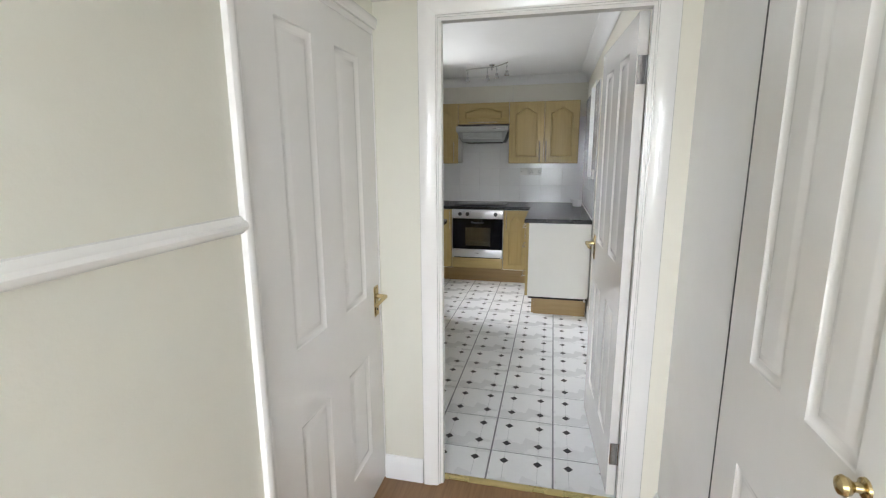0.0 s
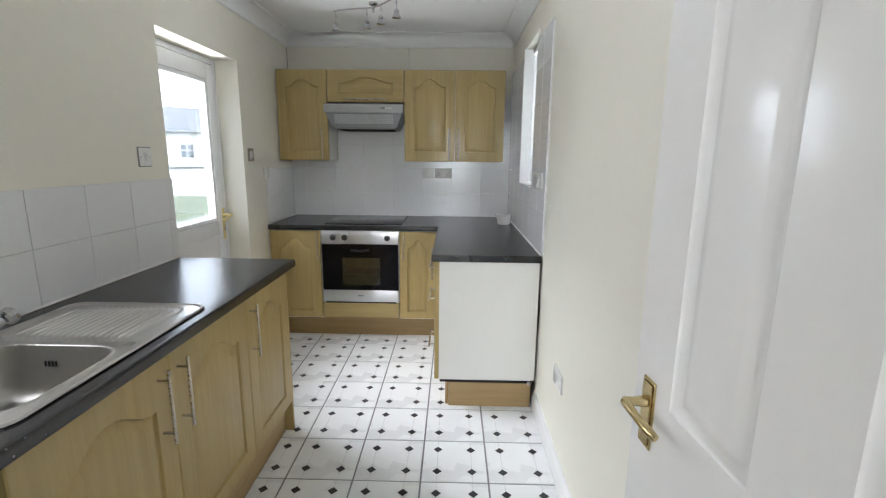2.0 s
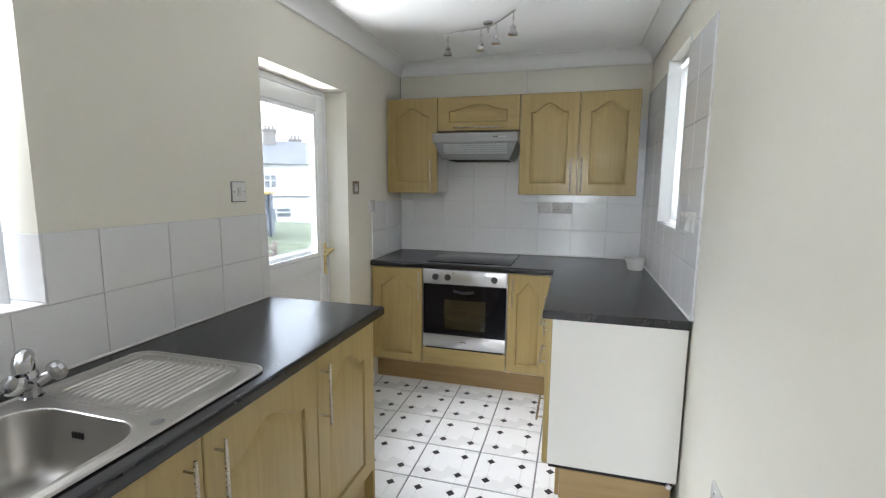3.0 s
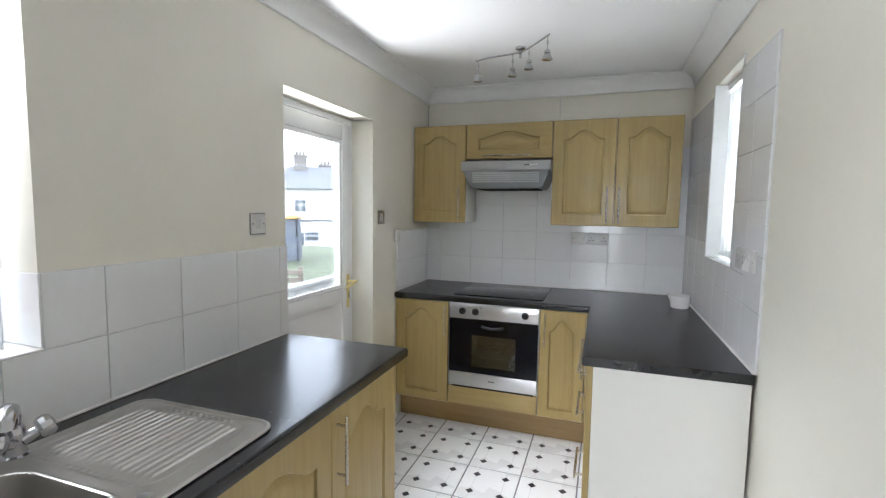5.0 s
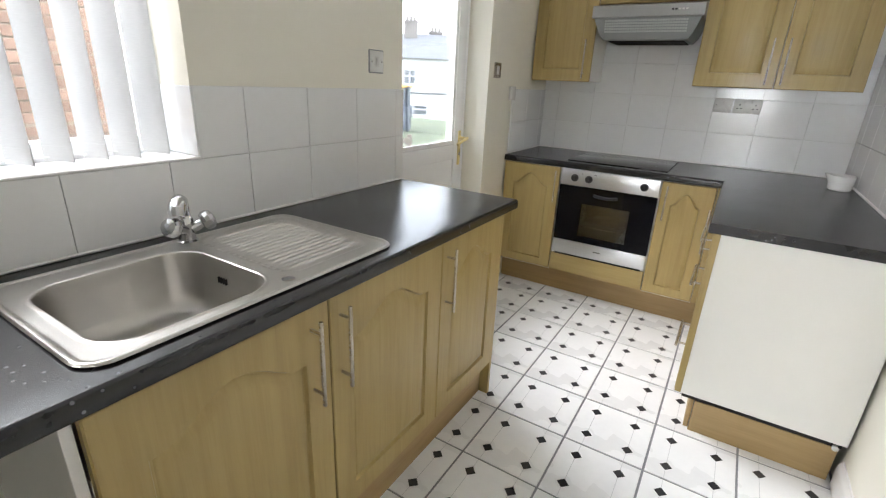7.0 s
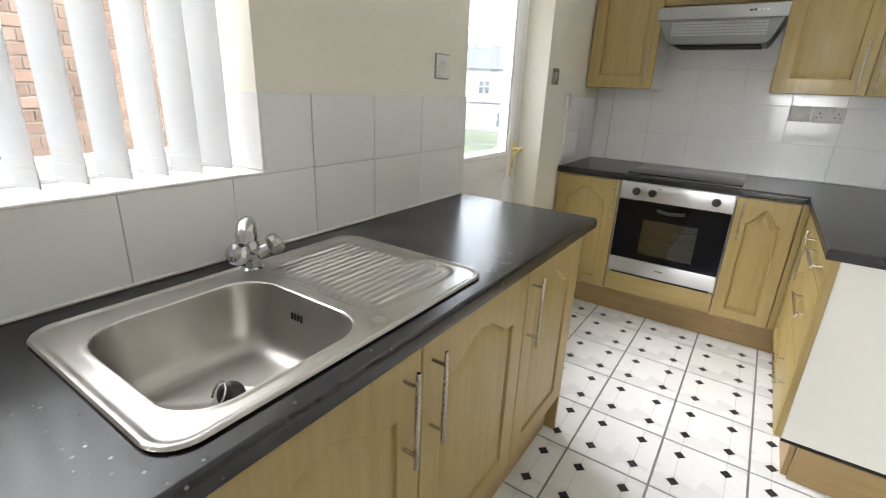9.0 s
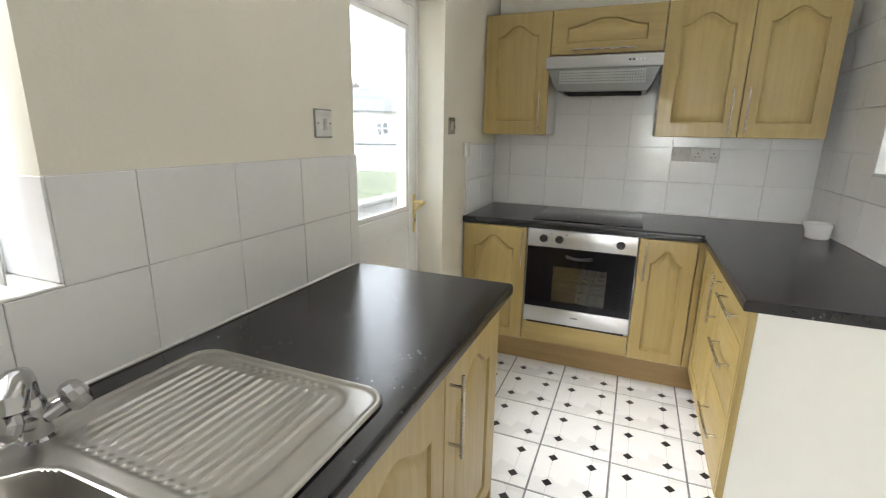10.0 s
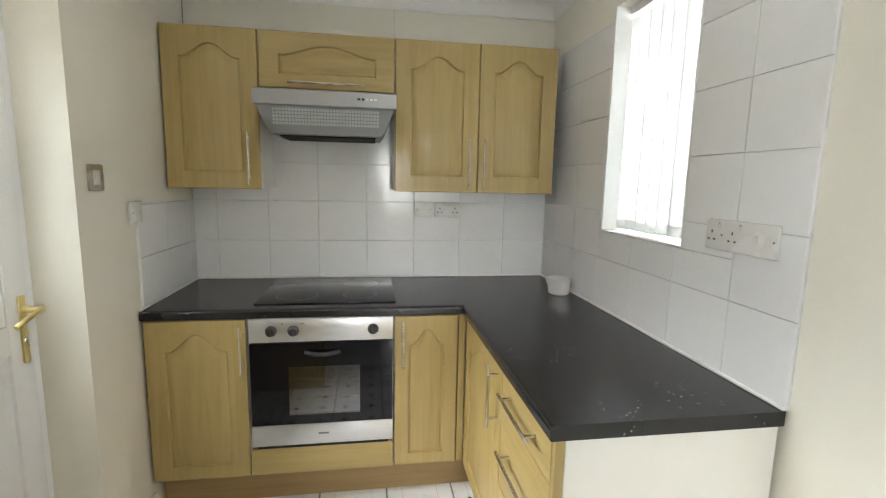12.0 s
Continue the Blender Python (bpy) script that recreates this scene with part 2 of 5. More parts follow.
RENDER = material("white_render", (0.62, 0.62, 0.60), 0.85, vary=0.06, scale=1.2, bump=0.3)
SLATE = material("grey_slate", (0.14, 0.143, 0.15), 0.7, vary=0.2, scale=1.5, bump=0.3, bump_scale=8)
CHIMNEY = material("weathered_chimney_brick", (0.22, 0.20, 0.185), 0.9, vary=0.2, scale=3, bump=0.3)
PAVING = material("grey_concrete_paving", (0.22, 0.215, 0.20), 0.85, vary=0.12, scale=2, bump=0.3, island=0.06)
GRASS = material("lawn_grass", (0.09, 0.105, 0.06), 0.9, vary=0.4, scale=4, bump=0.6, bump_scale=40)
EARTH = material("grey_green_ground", (0.12, 0.125, 0.09), 0.95, vary=0.3, scale=0.5, bump=0.3)
FENCE_WOOD = material("weathered_fence_wood", (0.22, 0.185, 0.155), 0.8, vary=0.25, scale=3, bump=0.4, stretch=(4, 4, 1))
TARP = material("dark_grey_plastic_cover", (0.12, 0.13, 0.15), 0.55, vary=0.25, scale=3, bump=0.3, bump_scale=8)
NAVY = material("dark_blue_screen", (0.09, 0.105, 0.14), 0.7, vary=0.2, scale=2)
ORANGE = material("orange_strap", (0.60, 0.33, 0.08), 0.6)
ROOF_TILE = material("red_clay_roof_tile", (0.25, 0.10, 0.065), 0.8, vary=0.2, scale=2, bump=0.4, bump_scale=12)

# ---- building helpers ----
ORIGIN = {}
ZS = 0.991   # heights in the kitchen plan are kept at this share


def thing(name, at, label, category, group="", turn=0.0, local=False):
    """An Empty at the base of a thing. Its parts are given in world places, or in its own if local."""
    ob = new(name)
    ob.empty_display_size = 0.1
    at = at if local else (at[0], at[1], at[2] * ZS)
    ob.matrix_world = pose(*at, 0, 0, turn)
    ORIGIN[ob.name] = None if local else Vector(at)
    return tagged(ob, label, category, group)


def part(name, bm, mats, parent=None, label="", smooth=False):
    """Links a bmesh as one mesh object under a thing or under a part."""
    off = ORIGIN[parent.name] if parent is not None else Vector((0, 0, 0))
    if off is not None:
        for v in bm.verts:
            v.co.z *= ZS
        bmesh.ops.translate(bm, vec=-off, verts=bm.verts)
    bmesh.ops.recalc_face_normals(bm, faces=bm.faces)
    me = bpy.data.meshes.new(name)
    bm.to_mesh(me)
    bm.free()
    for m in mats if isinstance(mats, (list, tuple)) else (mats,):
        me.materials.append(m)
    if smooth:
        me.polygons.foreach_set("use_smooth", [True] * len(me.polygons))
        me.set_sharp_from_angle(angle=radians(38))
    ob = new(name, me)
    if parent is not None:
        ob.parent = parent
    ORIGIN[ob.name] = off
    if label:
        ob["label"] = label
    return ob


def structure(name, bm, mats, label, smooth=False):
    return tagged(part(name, bm, mats, None, smooth=smooth), label, name.split("_")[0], "", "structure")


def solo(name, bm, mats, label, category, group="", smooth=False):
    return tagged(part(name, bm, mats, None, smooth=smooth), label, category, group)


def box(bm, x0, x1, y0, y1, z0, z1, bevel=0.0, seg=1, mi=0):
    x0, x1, y0, y1, z0, z1 = min(x0, x1), max(x0, x1), min(y0, y1), max(y0, y1), min(z0, z1), max(z0, z1)
    v = [bm.verts.new((x, y, z)) for x in (x0, x1) for y in (y0, y1) for z in (z0, z1)]
    fs = [bm.faces.new([v[i] for i in q]) for q in ((0, 1, 3, 2), (4, 6, 7, 5), (0, 4, 5, 1), (2, 3, 7, 6), (0, 2, 6, 4), (1, 5, 7, 3))]
    for f in fs:
        f.material_index = mi
    if bevel:
        es = {e for f in fs for e in f.edges}
        r = bmesh.ops.bevel(bm, geom=list(es), offset=bevel, segments=seg, profile=0.5, affect="EDGES", clamp_overlap=True)
        for f in r["faces"]:
            f.material_index = mi
    return v


def one_box(*a, **k):
    bm = bmesh.new()
    box(bm, *a, **k)
    return bm


def tube(bm, path, r, n=10, caps=True, mi=0):
    """A round bar along a list of places; r may be a number or one number a place."""
    rings = []
    pts = [Vector(p) for p in path]
    for i, p in enumerate(pts):
        d = (pts[min(i + 1, len(pts) - 1)] - pts[max(i - 1, 0)]).normalized()
        a = d.orthogonal().normalized() if not rings else (rings[-1][1] - d * rings[-1][1].dot(d)).normalized()
        b = d.cross(a)
        rr = r[i] if isinstance(r, (list, tuple)) else r
        rings.append(([bm.verts.new(p + (a * math.cos(2 * math.pi * k / n) + b * math.sin(2 * math.pi * k / n)) * rr) for k in range(n)], a))
    for (p, _), (q, _) in zip(rings, rings[1:]):
        for k in range(n):
            bm.faces.new((p[k], p[(k + 1) % n], q[(k + 1) % n], q[k])).material_index = mi
    if caps:
        bm.faces.new(rings[0][0]).material_index = mi
        bm.faces.new(rings[-1][0]).material_index = mi
    return bm


def lathe(bm, at, axis, profile, n=20, mi=0):
    """Turns a profile of (distance along the axis, radius) round the axis through at."""
    d = Vector(axis).normalized()
    return tube(bm, [Vector(at) + d * h for h, _ in profile], [max(r, 0.0004) for _, r in profile], n, True, mi)


def extrude(bm, outline, a, b, mi=0):
    """A prism: outline(s) gives a closed ring of places at s; the ring at a is joined to that at b."""
    p, q = [bm.verts.new(v) for v in outline(a)], [bm.verts.new(v) for v in outline(b)]
    k = len(p)
    for i in range(k):
        bm.faces.new((p[i], p[(i + 1) % k], q[(i + 1) % k], q[i])).material_index = mi
    bm.faces.new(p).material_index = mi
    bm.faces.new(list(reversed(q))).material_index = mi
    return bm


def rings(bm, loops, cap=True, mi=0):
    vs = [[bm.verts.new(v) for v in lp] for lp in loops]
    k = len(vs[0])
    for p, q in zip(vs, vs[1:]):
        for i in range(k):
            bm.faces.new((p[i], p[(i + 1) % k], q[(i + 1) % k], q[i])).material_index = mi
    if cap:
        bm.faces.new(vs[-1]).material_index = mi
    return vs


def facing(at, way):
    """The frame of an upright front: u to the viewer's right, v up, n towards the viewer."""
    u, n = {"-y": ((1, 0, 0), (0, -1, 0)), "+x": ((0, 1, 0), (1, 0, 0)), "-x": ((0, -1, 0), (-1, 0, 0)), "+y": ((-1, 0, 0), (0, 1, 0))}[way]
    m = Matrix.Identity(4)
    m.col[0], m.col[1], m.col[2], m.col[3] = (*u, 0), (0, 0, 1, 0), (*n, 0), (*at, 1)
    return m


def arch_path(w, h, d, side, top, bottom, rise, shoulder, n=14):
    """The outline of an arched panel, d inside its outer edge, anticlockwise from the bottom left."""
    x0, x1, y0 = side + d, w - side - d, bottom + d
    mid, half = w / 2, (x1 - x0) / 2
    pts = [(x0, y0), (x1, y0)]
    for i in range(n + 1):
        u = 1 - 2 * i / n
        e = min(1, abs(u) / (1 - shoulder))
        pts.append((mid + half * u, h - top - rise - d + rise * (0.5 + 0.5 * math.cos(math.pi * e)) ** 0.85))
    return pts


def arched_door(w, h, rise=0.055, side=0.062, top=0.062, bottom=0.065, t=0.019, shoulder=0.12):
    """A veneered cabinet front with a raised arched panel, in u, v, n."""
    bm = bmesh.new()
    n = 14
    edge = 0.003

    def outer(d, z):
        p = [(d, d), (w - d, d)]
        for i in range(n + 1):
            p.append((w - d - (w - 2 * d) * i / n, h - d))
        return [(x, y, z) for x, y in p]

    def inner(d, z):
        return [(x, y, z) for x, y in arch_path(w, h, d, side, top, bottom, rise, shoulder, n)]

    back = outer(0, -t)
    loops = [back, outer(0, -edge), outer(edge, 0), inner(0, 0), inner(0.004, -0.0085), inner(0.009, -0.0092), inner(0.014, -0.0060), inner(0.032, -0.0012), inner(0.036, -0.0002)]
    vs = rings(bm, loops)
    bm.faces.new(list(reversed(vs[0])))
    return bm


def flat_front(w, h, t=0.019):
    bm = bmesh.new()
    box(bm, 0, w, 0, h, -t, 0, 0.003, 2)
    return bm


def bar_handle(length, upright=True, r=0.0055, out=0.034):
    """A straight bar on two posts, centred on u = v = 0."""
    bm = bmesh.new()
    ax = (lambda s, o: (0, s, o)) if upright else (lambda s, o: (s, 0, o))
    tube(bm, [ax(-length / 2, out), ax(-length / 2 + 0.002, out), ax(length / 2 - 0.002, out), ax(length / 2, out)], [r * 0.8, r, r, r * 0.8], 12)
    for s in (-1, 1):
        tube(bm, [ax(s * (length / 2 - 0.032), 0), ax(s * (length / 2 - 0.032), out)], 0.0045, 10)
    return bm


def put(bm, m):
    bmesh.ops.transform(bm, matrix=m, verts=bm.verts)
    return bm


def clip(rect, hole):
    """The pieces of a rectangle (u0, u1, v0, v1) outside a hole."""
    u0, u1, v0, v1 = rect
    a, b, c, d = hole
    if u1 <= a or u0 >= b or v1 <= c or v0 >= d:
        return [rect]
    out = []
    if v0 < c:
        out.append((u0, u1, v0, c))
    if v1 > d:
        out.append((u0, u1, d, v1))
    lo, hi = max(v0, c), min(v1, d)
    if u0 < a:
        out.append((u0, a, lo, hi))
    if u1 > b:
        out.append((b, u1, lo, hi))
    return out


def wall_boxes(bm, span, zs, holes, make):
    """Fills span x zs apart from the holes; make(bm, u0, u1, z0, z1) adds one block."""
    rects = [(*span, *zs)]
    for h in holes:
        rects = [p for r in rects for p in clip(r, h)]
    for r in rects:
        make(bm, *r)
    return bm


# ---- plan ----
XL, XR, YB = -1.300, 0.578, 6.140          # tiled faces of the kitchen walls
WL, WR, WB = XL - 0.007, XR + 0.007, YB + 0.007  # plaster faces
Y_HALL, Y_KIT = 2.070, 2.160               # the two faces of the wall between hall and kitchen
CEIL, TOP = 2.425, 0.915
DOOR_X = (-0.222, 0.544)                   # kitchen doorway
HXL, HXR = -0.478, 0.685                   # hall walls
BACK_DOOR = (4.362, 5.200, 0.0, 2.035)
WIN_L = (2.250, 3.390, 1.117, 2.120)
WIN_R = (4.936, 5.467, 1.250, 2.170)

# ---- large structure ----
HEAD = 1.988
bm = wall_boxes(bmesh.new(), (Y_HALL, WB + 0.28), (-0.02, 2.6), [(BACK_DOOR[0], BACK_DOOR[1], -1, BACK_DOOR[3]), WIN_L],
                lambda b, u0, u1, v0, v1: box(b, WL - 0.27, WL, u0, u1, v0, v1))
wall_left = structure("wall_left", bm, CREAM, "cream painted kitchen wall with back door and window")
bm = wall_boxes(bmesh.new(), (Y_HALL, WB + 0.28), (-0.02, 2.6), [WIN_R], lambda b, u0, u1, v0, v1: box(b, WR, WR + 0.27, u0, u1, v0, v1))
wall_right = structure("wall_right", bm, CREAM, "cream painted kitchen wall with a small window")
wall_back = structure("wall_back", one_box(WL, WR, WB, WB + 0.28, -0.02, 2.6), CREAM, "cream painted end wall behind the cupboards")
bm = wall_boxes(bmesh.new(), (WL, WR), (-0.02, 2.6), [(DOOR_X[0] - 0.03, DOOR_X[1] + 0.03, -1, HEAD + 0.03)], lambda b, u0, u1, v0, v1: box(b, u0, u1, Y_HALL, Y_KIT, v0, v1))
structure("wall_partition", bm, HALL_CREAM, "cream painted partition between hall and kitchen")

L_DOOR = (1.228, 2.066, -1, 1.960)
bm = wall_boxes(bmesh.new(), (-1.9, Y_HALL), (-0.02, 2.6), [L_DOOR], lambda b, u0, u1, v0, v1: box(b, HXL - 0.12, HXL, u0, u1, v0, v1))
structure("wall_hall_left", bm, HALL_CREAM, "beige painted hall wall")
C_DOOR = (0.872, 1.545, 0.03, 2.02)
bm = wall_boxes(bmesh.new(), (-1.9, Y_HALL), (-0.02, 2.6), [C_DOOR], lambda b, u0, u1, v0, v1: box(b, HXR, HXR + 0.12, u0, u1, v0, v1))
structure("wall_hall_right", bm, SATIN, "off-white satin painted hall wall")
bm = wall_boxes(bmesh.new(), (HXL - 0.12, HXR + 0.12), (-0.02, 2.6), [(-0.38, 0.48, 0.85, 2.05)], lambda b, u0, u1, v0, v1: box(b, u0, u1, -1.9, -1.78, v0, v1))
structure("wall_hall_end", bm, HALL_CREAM, "beige painted hall end wall")
structure("wall_understairs", one_box(HXR + 0.75, HXR + 0.80, -1.9, Y_HALL, -0.02, 2.6), HALL_CREAM, "plain back wall of the cupboard")
structure("wall_side_room", one_box(HXL - 0.85, HXL - 0.80, -1.9, Y_HALL, -0.02, 2.6), HALL_CREAM, "plain wall of the side room")
structure("ceiling", one_box(WL - 0.27, WR + 0.27, Y_HALL + 0.001, WB + 0.28, CEIL, CEIL + 0.12), CEILING, "white painted plaster kitchen ceiling")
structure("ceiling_hall", one_box(HXL - 0.9, HXR + 0.85, -1.9, Y_HALL, 2.44, 2.56), CEILING, "white painted hall ceiling")


def coving(name, ring, a, b):
    structure(name, extrude(bmesh.new(), ring, a, b), CEILING, "white plaster coving below the ceiling", True)


def cove_ring(place):
    pts = [(0, 0), (0.006, -0.100)] + [(0.012 + 0.085 * (1 - math.cos(a)), -0.094 + 0.085 * math.sin(a)) for a in [i * math.pi / 14 for i in range(8)]] + [(0.102, 0)]
    return [place(d, CEIL + h) for d, h in pts]


coving("trim_coving_left", lambda s: cove_ring(lambda d, z: (WL + d, s, z)), Y_KIT, WB)
coving("trim_coving_right", lambda s: cove_ring(lambda d, z: (WR - d, s, z)), Y_KIT, WB)
coving("trim_coving_back", lambda s: cove_ring(lambda d, z: (s, WB - d, z)), WL, WR)


def skirting(name, ring, a, b):
    structure(name, extrude(bmesh.new(), ring, a, b), SATIN, "white painted skirting board", True)


def skirt_ring(place, h=0.115, t=0.016):
    return [place(d, z) for d, z in ((0, 0), (t, 0), (t, h - 0.03), (t * 0.8, h - 0.018), (t * 0.45, h - 0.008), (t * 0.35, h), (0, h))]


skirting("baseboard_right", lambda s: skirt_ring(lambda d, z: (WR - d, s, z)), Y_KIT, 4.530)
skirting("baseboard_left", lambda s: skirt_ring(lambda d, z: (WL + d, s, z)), 5.205, 5.55)
skirting("baseboard_hall_left", lambda s: skirt_ring(lambda d, z: (HXL + d, s, z)), -1.78, L_DOOR[0] - 0.042)
skirting("baseboard_hall_right", lambda s: skirt_ring(lambda d, z: (HXR - d, s, z)), C_DOOR[1] + 0.002, Y_HALL)
skirting("baseboard_hall_nib", lambda s: skirt_ring(lambda d, z: (s, Y_HALL - d, z)), HXL, DOOR_X[0] - 0.078)

# dado rail on the hall wall
bm = extrude(bmesh.new(), lambda s: [(HXL + d, s, z) for d, z in ((0, 1.298), (0.007, 1.299), (0.012, 1.304), (0.021, 1.309), (0.025, 1.317), (0.022, 1.326), (0.012, 1.332), (0.007, 1.339), (0, 1.341))], -1.78, L_DOOR[0] - 0.041)
structure("trim_dado_rail", bm, GLOSS, "white painted moulded dado rail", True)


def lining(name, x0, x1, head, y0, y1, t=0.030):
    bm = bmesh.new()
    box(bm, x0 - t, x0, y0, y1, 0, head + t)
    box(bm, x1, x1 + t, y0, y1, 0, head + t)
    box(bm, x0, x1, y0, y1, head, head + t)
    # stop bead
    ym = y1 - 0.055
    box(bm, x0, x0 + 0.012, ym - 0.03, ym, 0, head)
    box(bm, x1 - 0.012, x1, ym - 0.03, ym, 0, head)
    box(bm, x0 + 0.012, x1 - 0.012, ym - 0.03, ym, head - 0.012, head)
    return structure(name, bm, GLOSS, "white gloss painted door lining")


lining("trim_kitchen_door_lining", DOOR_X[0], DOOR_X[1], HEAD, Y_HALL - 0.001, Y_KIT + 0.001)


def architrave_piece(bm, place, w=0.068, t=0.018):
    """place(s, a, d): s along, a across the board from the opening, d proud of the wall."""
    prof = [(0, 0), (0, t * 0.55), (w * 0.10, t * 0.8), (w * 0.35, t * 0.85), (w * 0.5, t), (w * 0.85, t), (w * 0.97, t * 0.85), (w, t * 0.6), (w, 0)]
    extrude(bm, lambda s: [place(s, a, d) for a, d in prof], 0, 1)


def architrave(name, x0, x1, head, yface, sgn, parent_label, sides=(True, True)):
    bm = bmesh.new()
    w = 0.068
    gap = 0.006
    if sides[0]:
        architrave_piece(bm, lambda s, a, d: (x0 - gap - a, yface + sgn * d, s * (head + gap + a)))
    if sides[1]:
        architrave_piece(bm, lambda s, a, d: (x1 + gap + a, yface + sgn * d, s * (head + gap + a)))
    architrave_piece(bm, lambda s, a, d: ((x0 - gap - a) * (1 - s) + (x1 + gap + a) * s, yface + sgn * d, head + gap + a))
    return structure(name, bm, GLOSS, parent_label, True)


architrave("trim_kitchen_architrave_hall", DOOR_X[0], DOOR_X[1], HEAD, Y_HALL, -1, "white gloss moulded architrave")
architrave("trim_kitchen_architrave_inner", DOOR_X[0], DOOR_X[1], HEAD, Y_KIT, 1, "white gloss moulded architrave", (True, False))
# architrave of the side door in the hall
bm = bmesh.new()
architrave_piece(bm, lambda s, a, d: (HXL + d, L_DOOR[0] - a, s * (L_DOOR[3] + a)), 0.040)
architrave_piece(bm, lambda s, a, d: (HXL + d, (L_DOOR[0] - a) * (1 - s) + (Y_HALL - 0.001) * s, L_DOOR[3] + a), 0.040)
structure("trim_side_door_architrave", bm, GLOSS, "white gloss moulded architrave", True)
bm = bmesh.new()
box(bm, HXL - 0.12, HXL - 0.001, L_DOOR[0], L_DOOR[0] + 0.022, 0, L_DOOR[3])
box(bm, HXL - 0.12, HXL - 0.001, L_DOOR[1] - 0.004, L_DOOR[1], 0, L_DOOR[3])
box(bm, HXL - 0.12, HXL - 0.001, L_DOOR[0] + 0.022, L_DOOR[1] - 0.004, L_DOOR[3] - 0.022, L_DOOR[3])
structure("trim_side_door_lining", bm, GLOSS, "white gloss painted door lining")

# hall floor and threshold
structure("floor_hall", one_box(HXL - 0.9, HXR + 0.85, -1.9, 2.125, -0.06, -0.002), LAMINATE, "brown wood-effect laminate hall floor")
bm = extrude(bmesh.new(), lambda s: [(s, 2.108 + d, z) for d, z in ((0, -0.001), (0, 0.002), (0.006, 0.006), (0.018, 0.008), (0.030, 0.006), (0.038, 0.003), (0.038, -0.001))], DOOR_X[0], DOOR_X[1])
structure("trim_threshold_strip", bm, GOLD, "gold metal threshold strip in the doorway", True)
bm = bmesh.new()
box(bm, WL, WR, Y_KIT, WB, -0.06, -0.0035)
box(bm, DOOR_X[0], DOOR_X[1], 2.125, Y_KIT, -0.06, -0.0035)
floor = structure("floor", bm, VINYL_LINE, "white vinyl floor with grey grid and black diamonds")


# ---- panelled doors ----
def moulded_door(w, h, t=0.036, st=0.120, mid=0.130, rail=(0.755, 0.975)):
    """A four-panel moulded door; u from the hinge, v up, n from the back face to the front."""
    bm = bmesh.new()
    cols = [st, (w - mid) / 2, (w + mid) / 2, w - st]
    rows = [0.215, *rail, h - 0.115]
    xs, zs = [0, *cols, w], [0, *rows, h]
    for zf, sgn in ((t, 1), (0, -1)):
        for i in range(5):
            for j in range(5):
                q = [(xs[i], zs[j]), (xs[i + 1], zs[j]), (xs[i + 1], zs[j + 1]), (xs[i], zs[j + 1])]
                if i in (1, 3) and j in (1, 3):
                    def loop(d, dep):
                        return [(xs[i] + d, zs[j] + d, zf - sgn * dep), (xs[i + 1] - d, zs[j] + d, zf - sgn * dep), (xs[i + 1] - d, zs[j + 1] - d, zf - sgn * dep), (xs[i] + d, zs[j + 1] - d, zf - sgn * dep)]
                    rings(bm, [loop(0, 0), loop(0.004, 0.004), loop(0.012, 0.0075), loop(0.020, 0.0085), loop(0.026, 0.0065), loop(0.040, 0.0020), loop(0.046, 0.0015)])
                else:
                    bm.faces.new([bm.verts.new((x, z, zf)) for x, z in q])
    for a, b in (((0, 0), (w, 0)), ((w, 0), (w, h)), ((w, h), (0, h)), ((0, h), (0, 0))):
        bm.faces.new([bm.verts.new(p) for p in ((*a, 0), (*b, 0), (*b, t), (*a, t))])
    bmesh.ops.remove_doubles(bm, verts=bm.verts, dist=0.0002)
    return bm


UVN = Matrix(((1, 0, 0, 0), (0, 0, -1, 0), (0, 1, 0, 0), (0, 0, 0, 1)))  # u along x, v up, n along -y


def lever_handle(parent, u, v, n, side, reach):
    """Brass lever on a square-cornered plate; side is the outward way of n, reach the way the lever points."""
    bm = bmesh.new()
    box(bm, u - 0.021, u + 0.021, v - 0.075, v + 0.055, n, n + side * 0.004, 0.0015, 1)
    box(bm, u - 0.016, u + 0.016, v - 0.068, v + 0.048, n + side * 0.004, n + side * 0.007, 0.0012, 1)
    plate = part("handle_plate", put(bm, UVN), BRASS, parent, "brass handle plate", True)
    bm = bmesh.new()
    tube(bm, [(u, v + 0.012, n + side * 0.006), (u, v + 0.012, n + side * 0.030), (u, v + 0.012, n + side * 0.046)], [0.011, 0.008, 0.009], 14)
    tube(bm, [(u, v + 0.012, n + side * 0.044), (u + reach * 0.025, v + 0.013, n + side * 0.047), (u + reach * 0.06, v + 0.010, n + side * 0.046), (u + reach * 0.088, v + 0.004, n + side * 0.040), (u + reach * 0.098, v + 0.002, n + side * 0.036)], [0.009, 0.008, 0.007, 0.0085, 0.006], 14)
    part("lever", put(bm, UVN), BRASS, plate, "brass lever", True)
    bm = bmesh.new()
    lathe(bm, (u, v - 0.045, n + side * 0.006), (0, 0, side), [(0, 0.006), (0.002, 0.005), (0.0025, 0.001)], 12)
    part("keyhole", put(bm, UVN), SHADOW_GAP, plate)


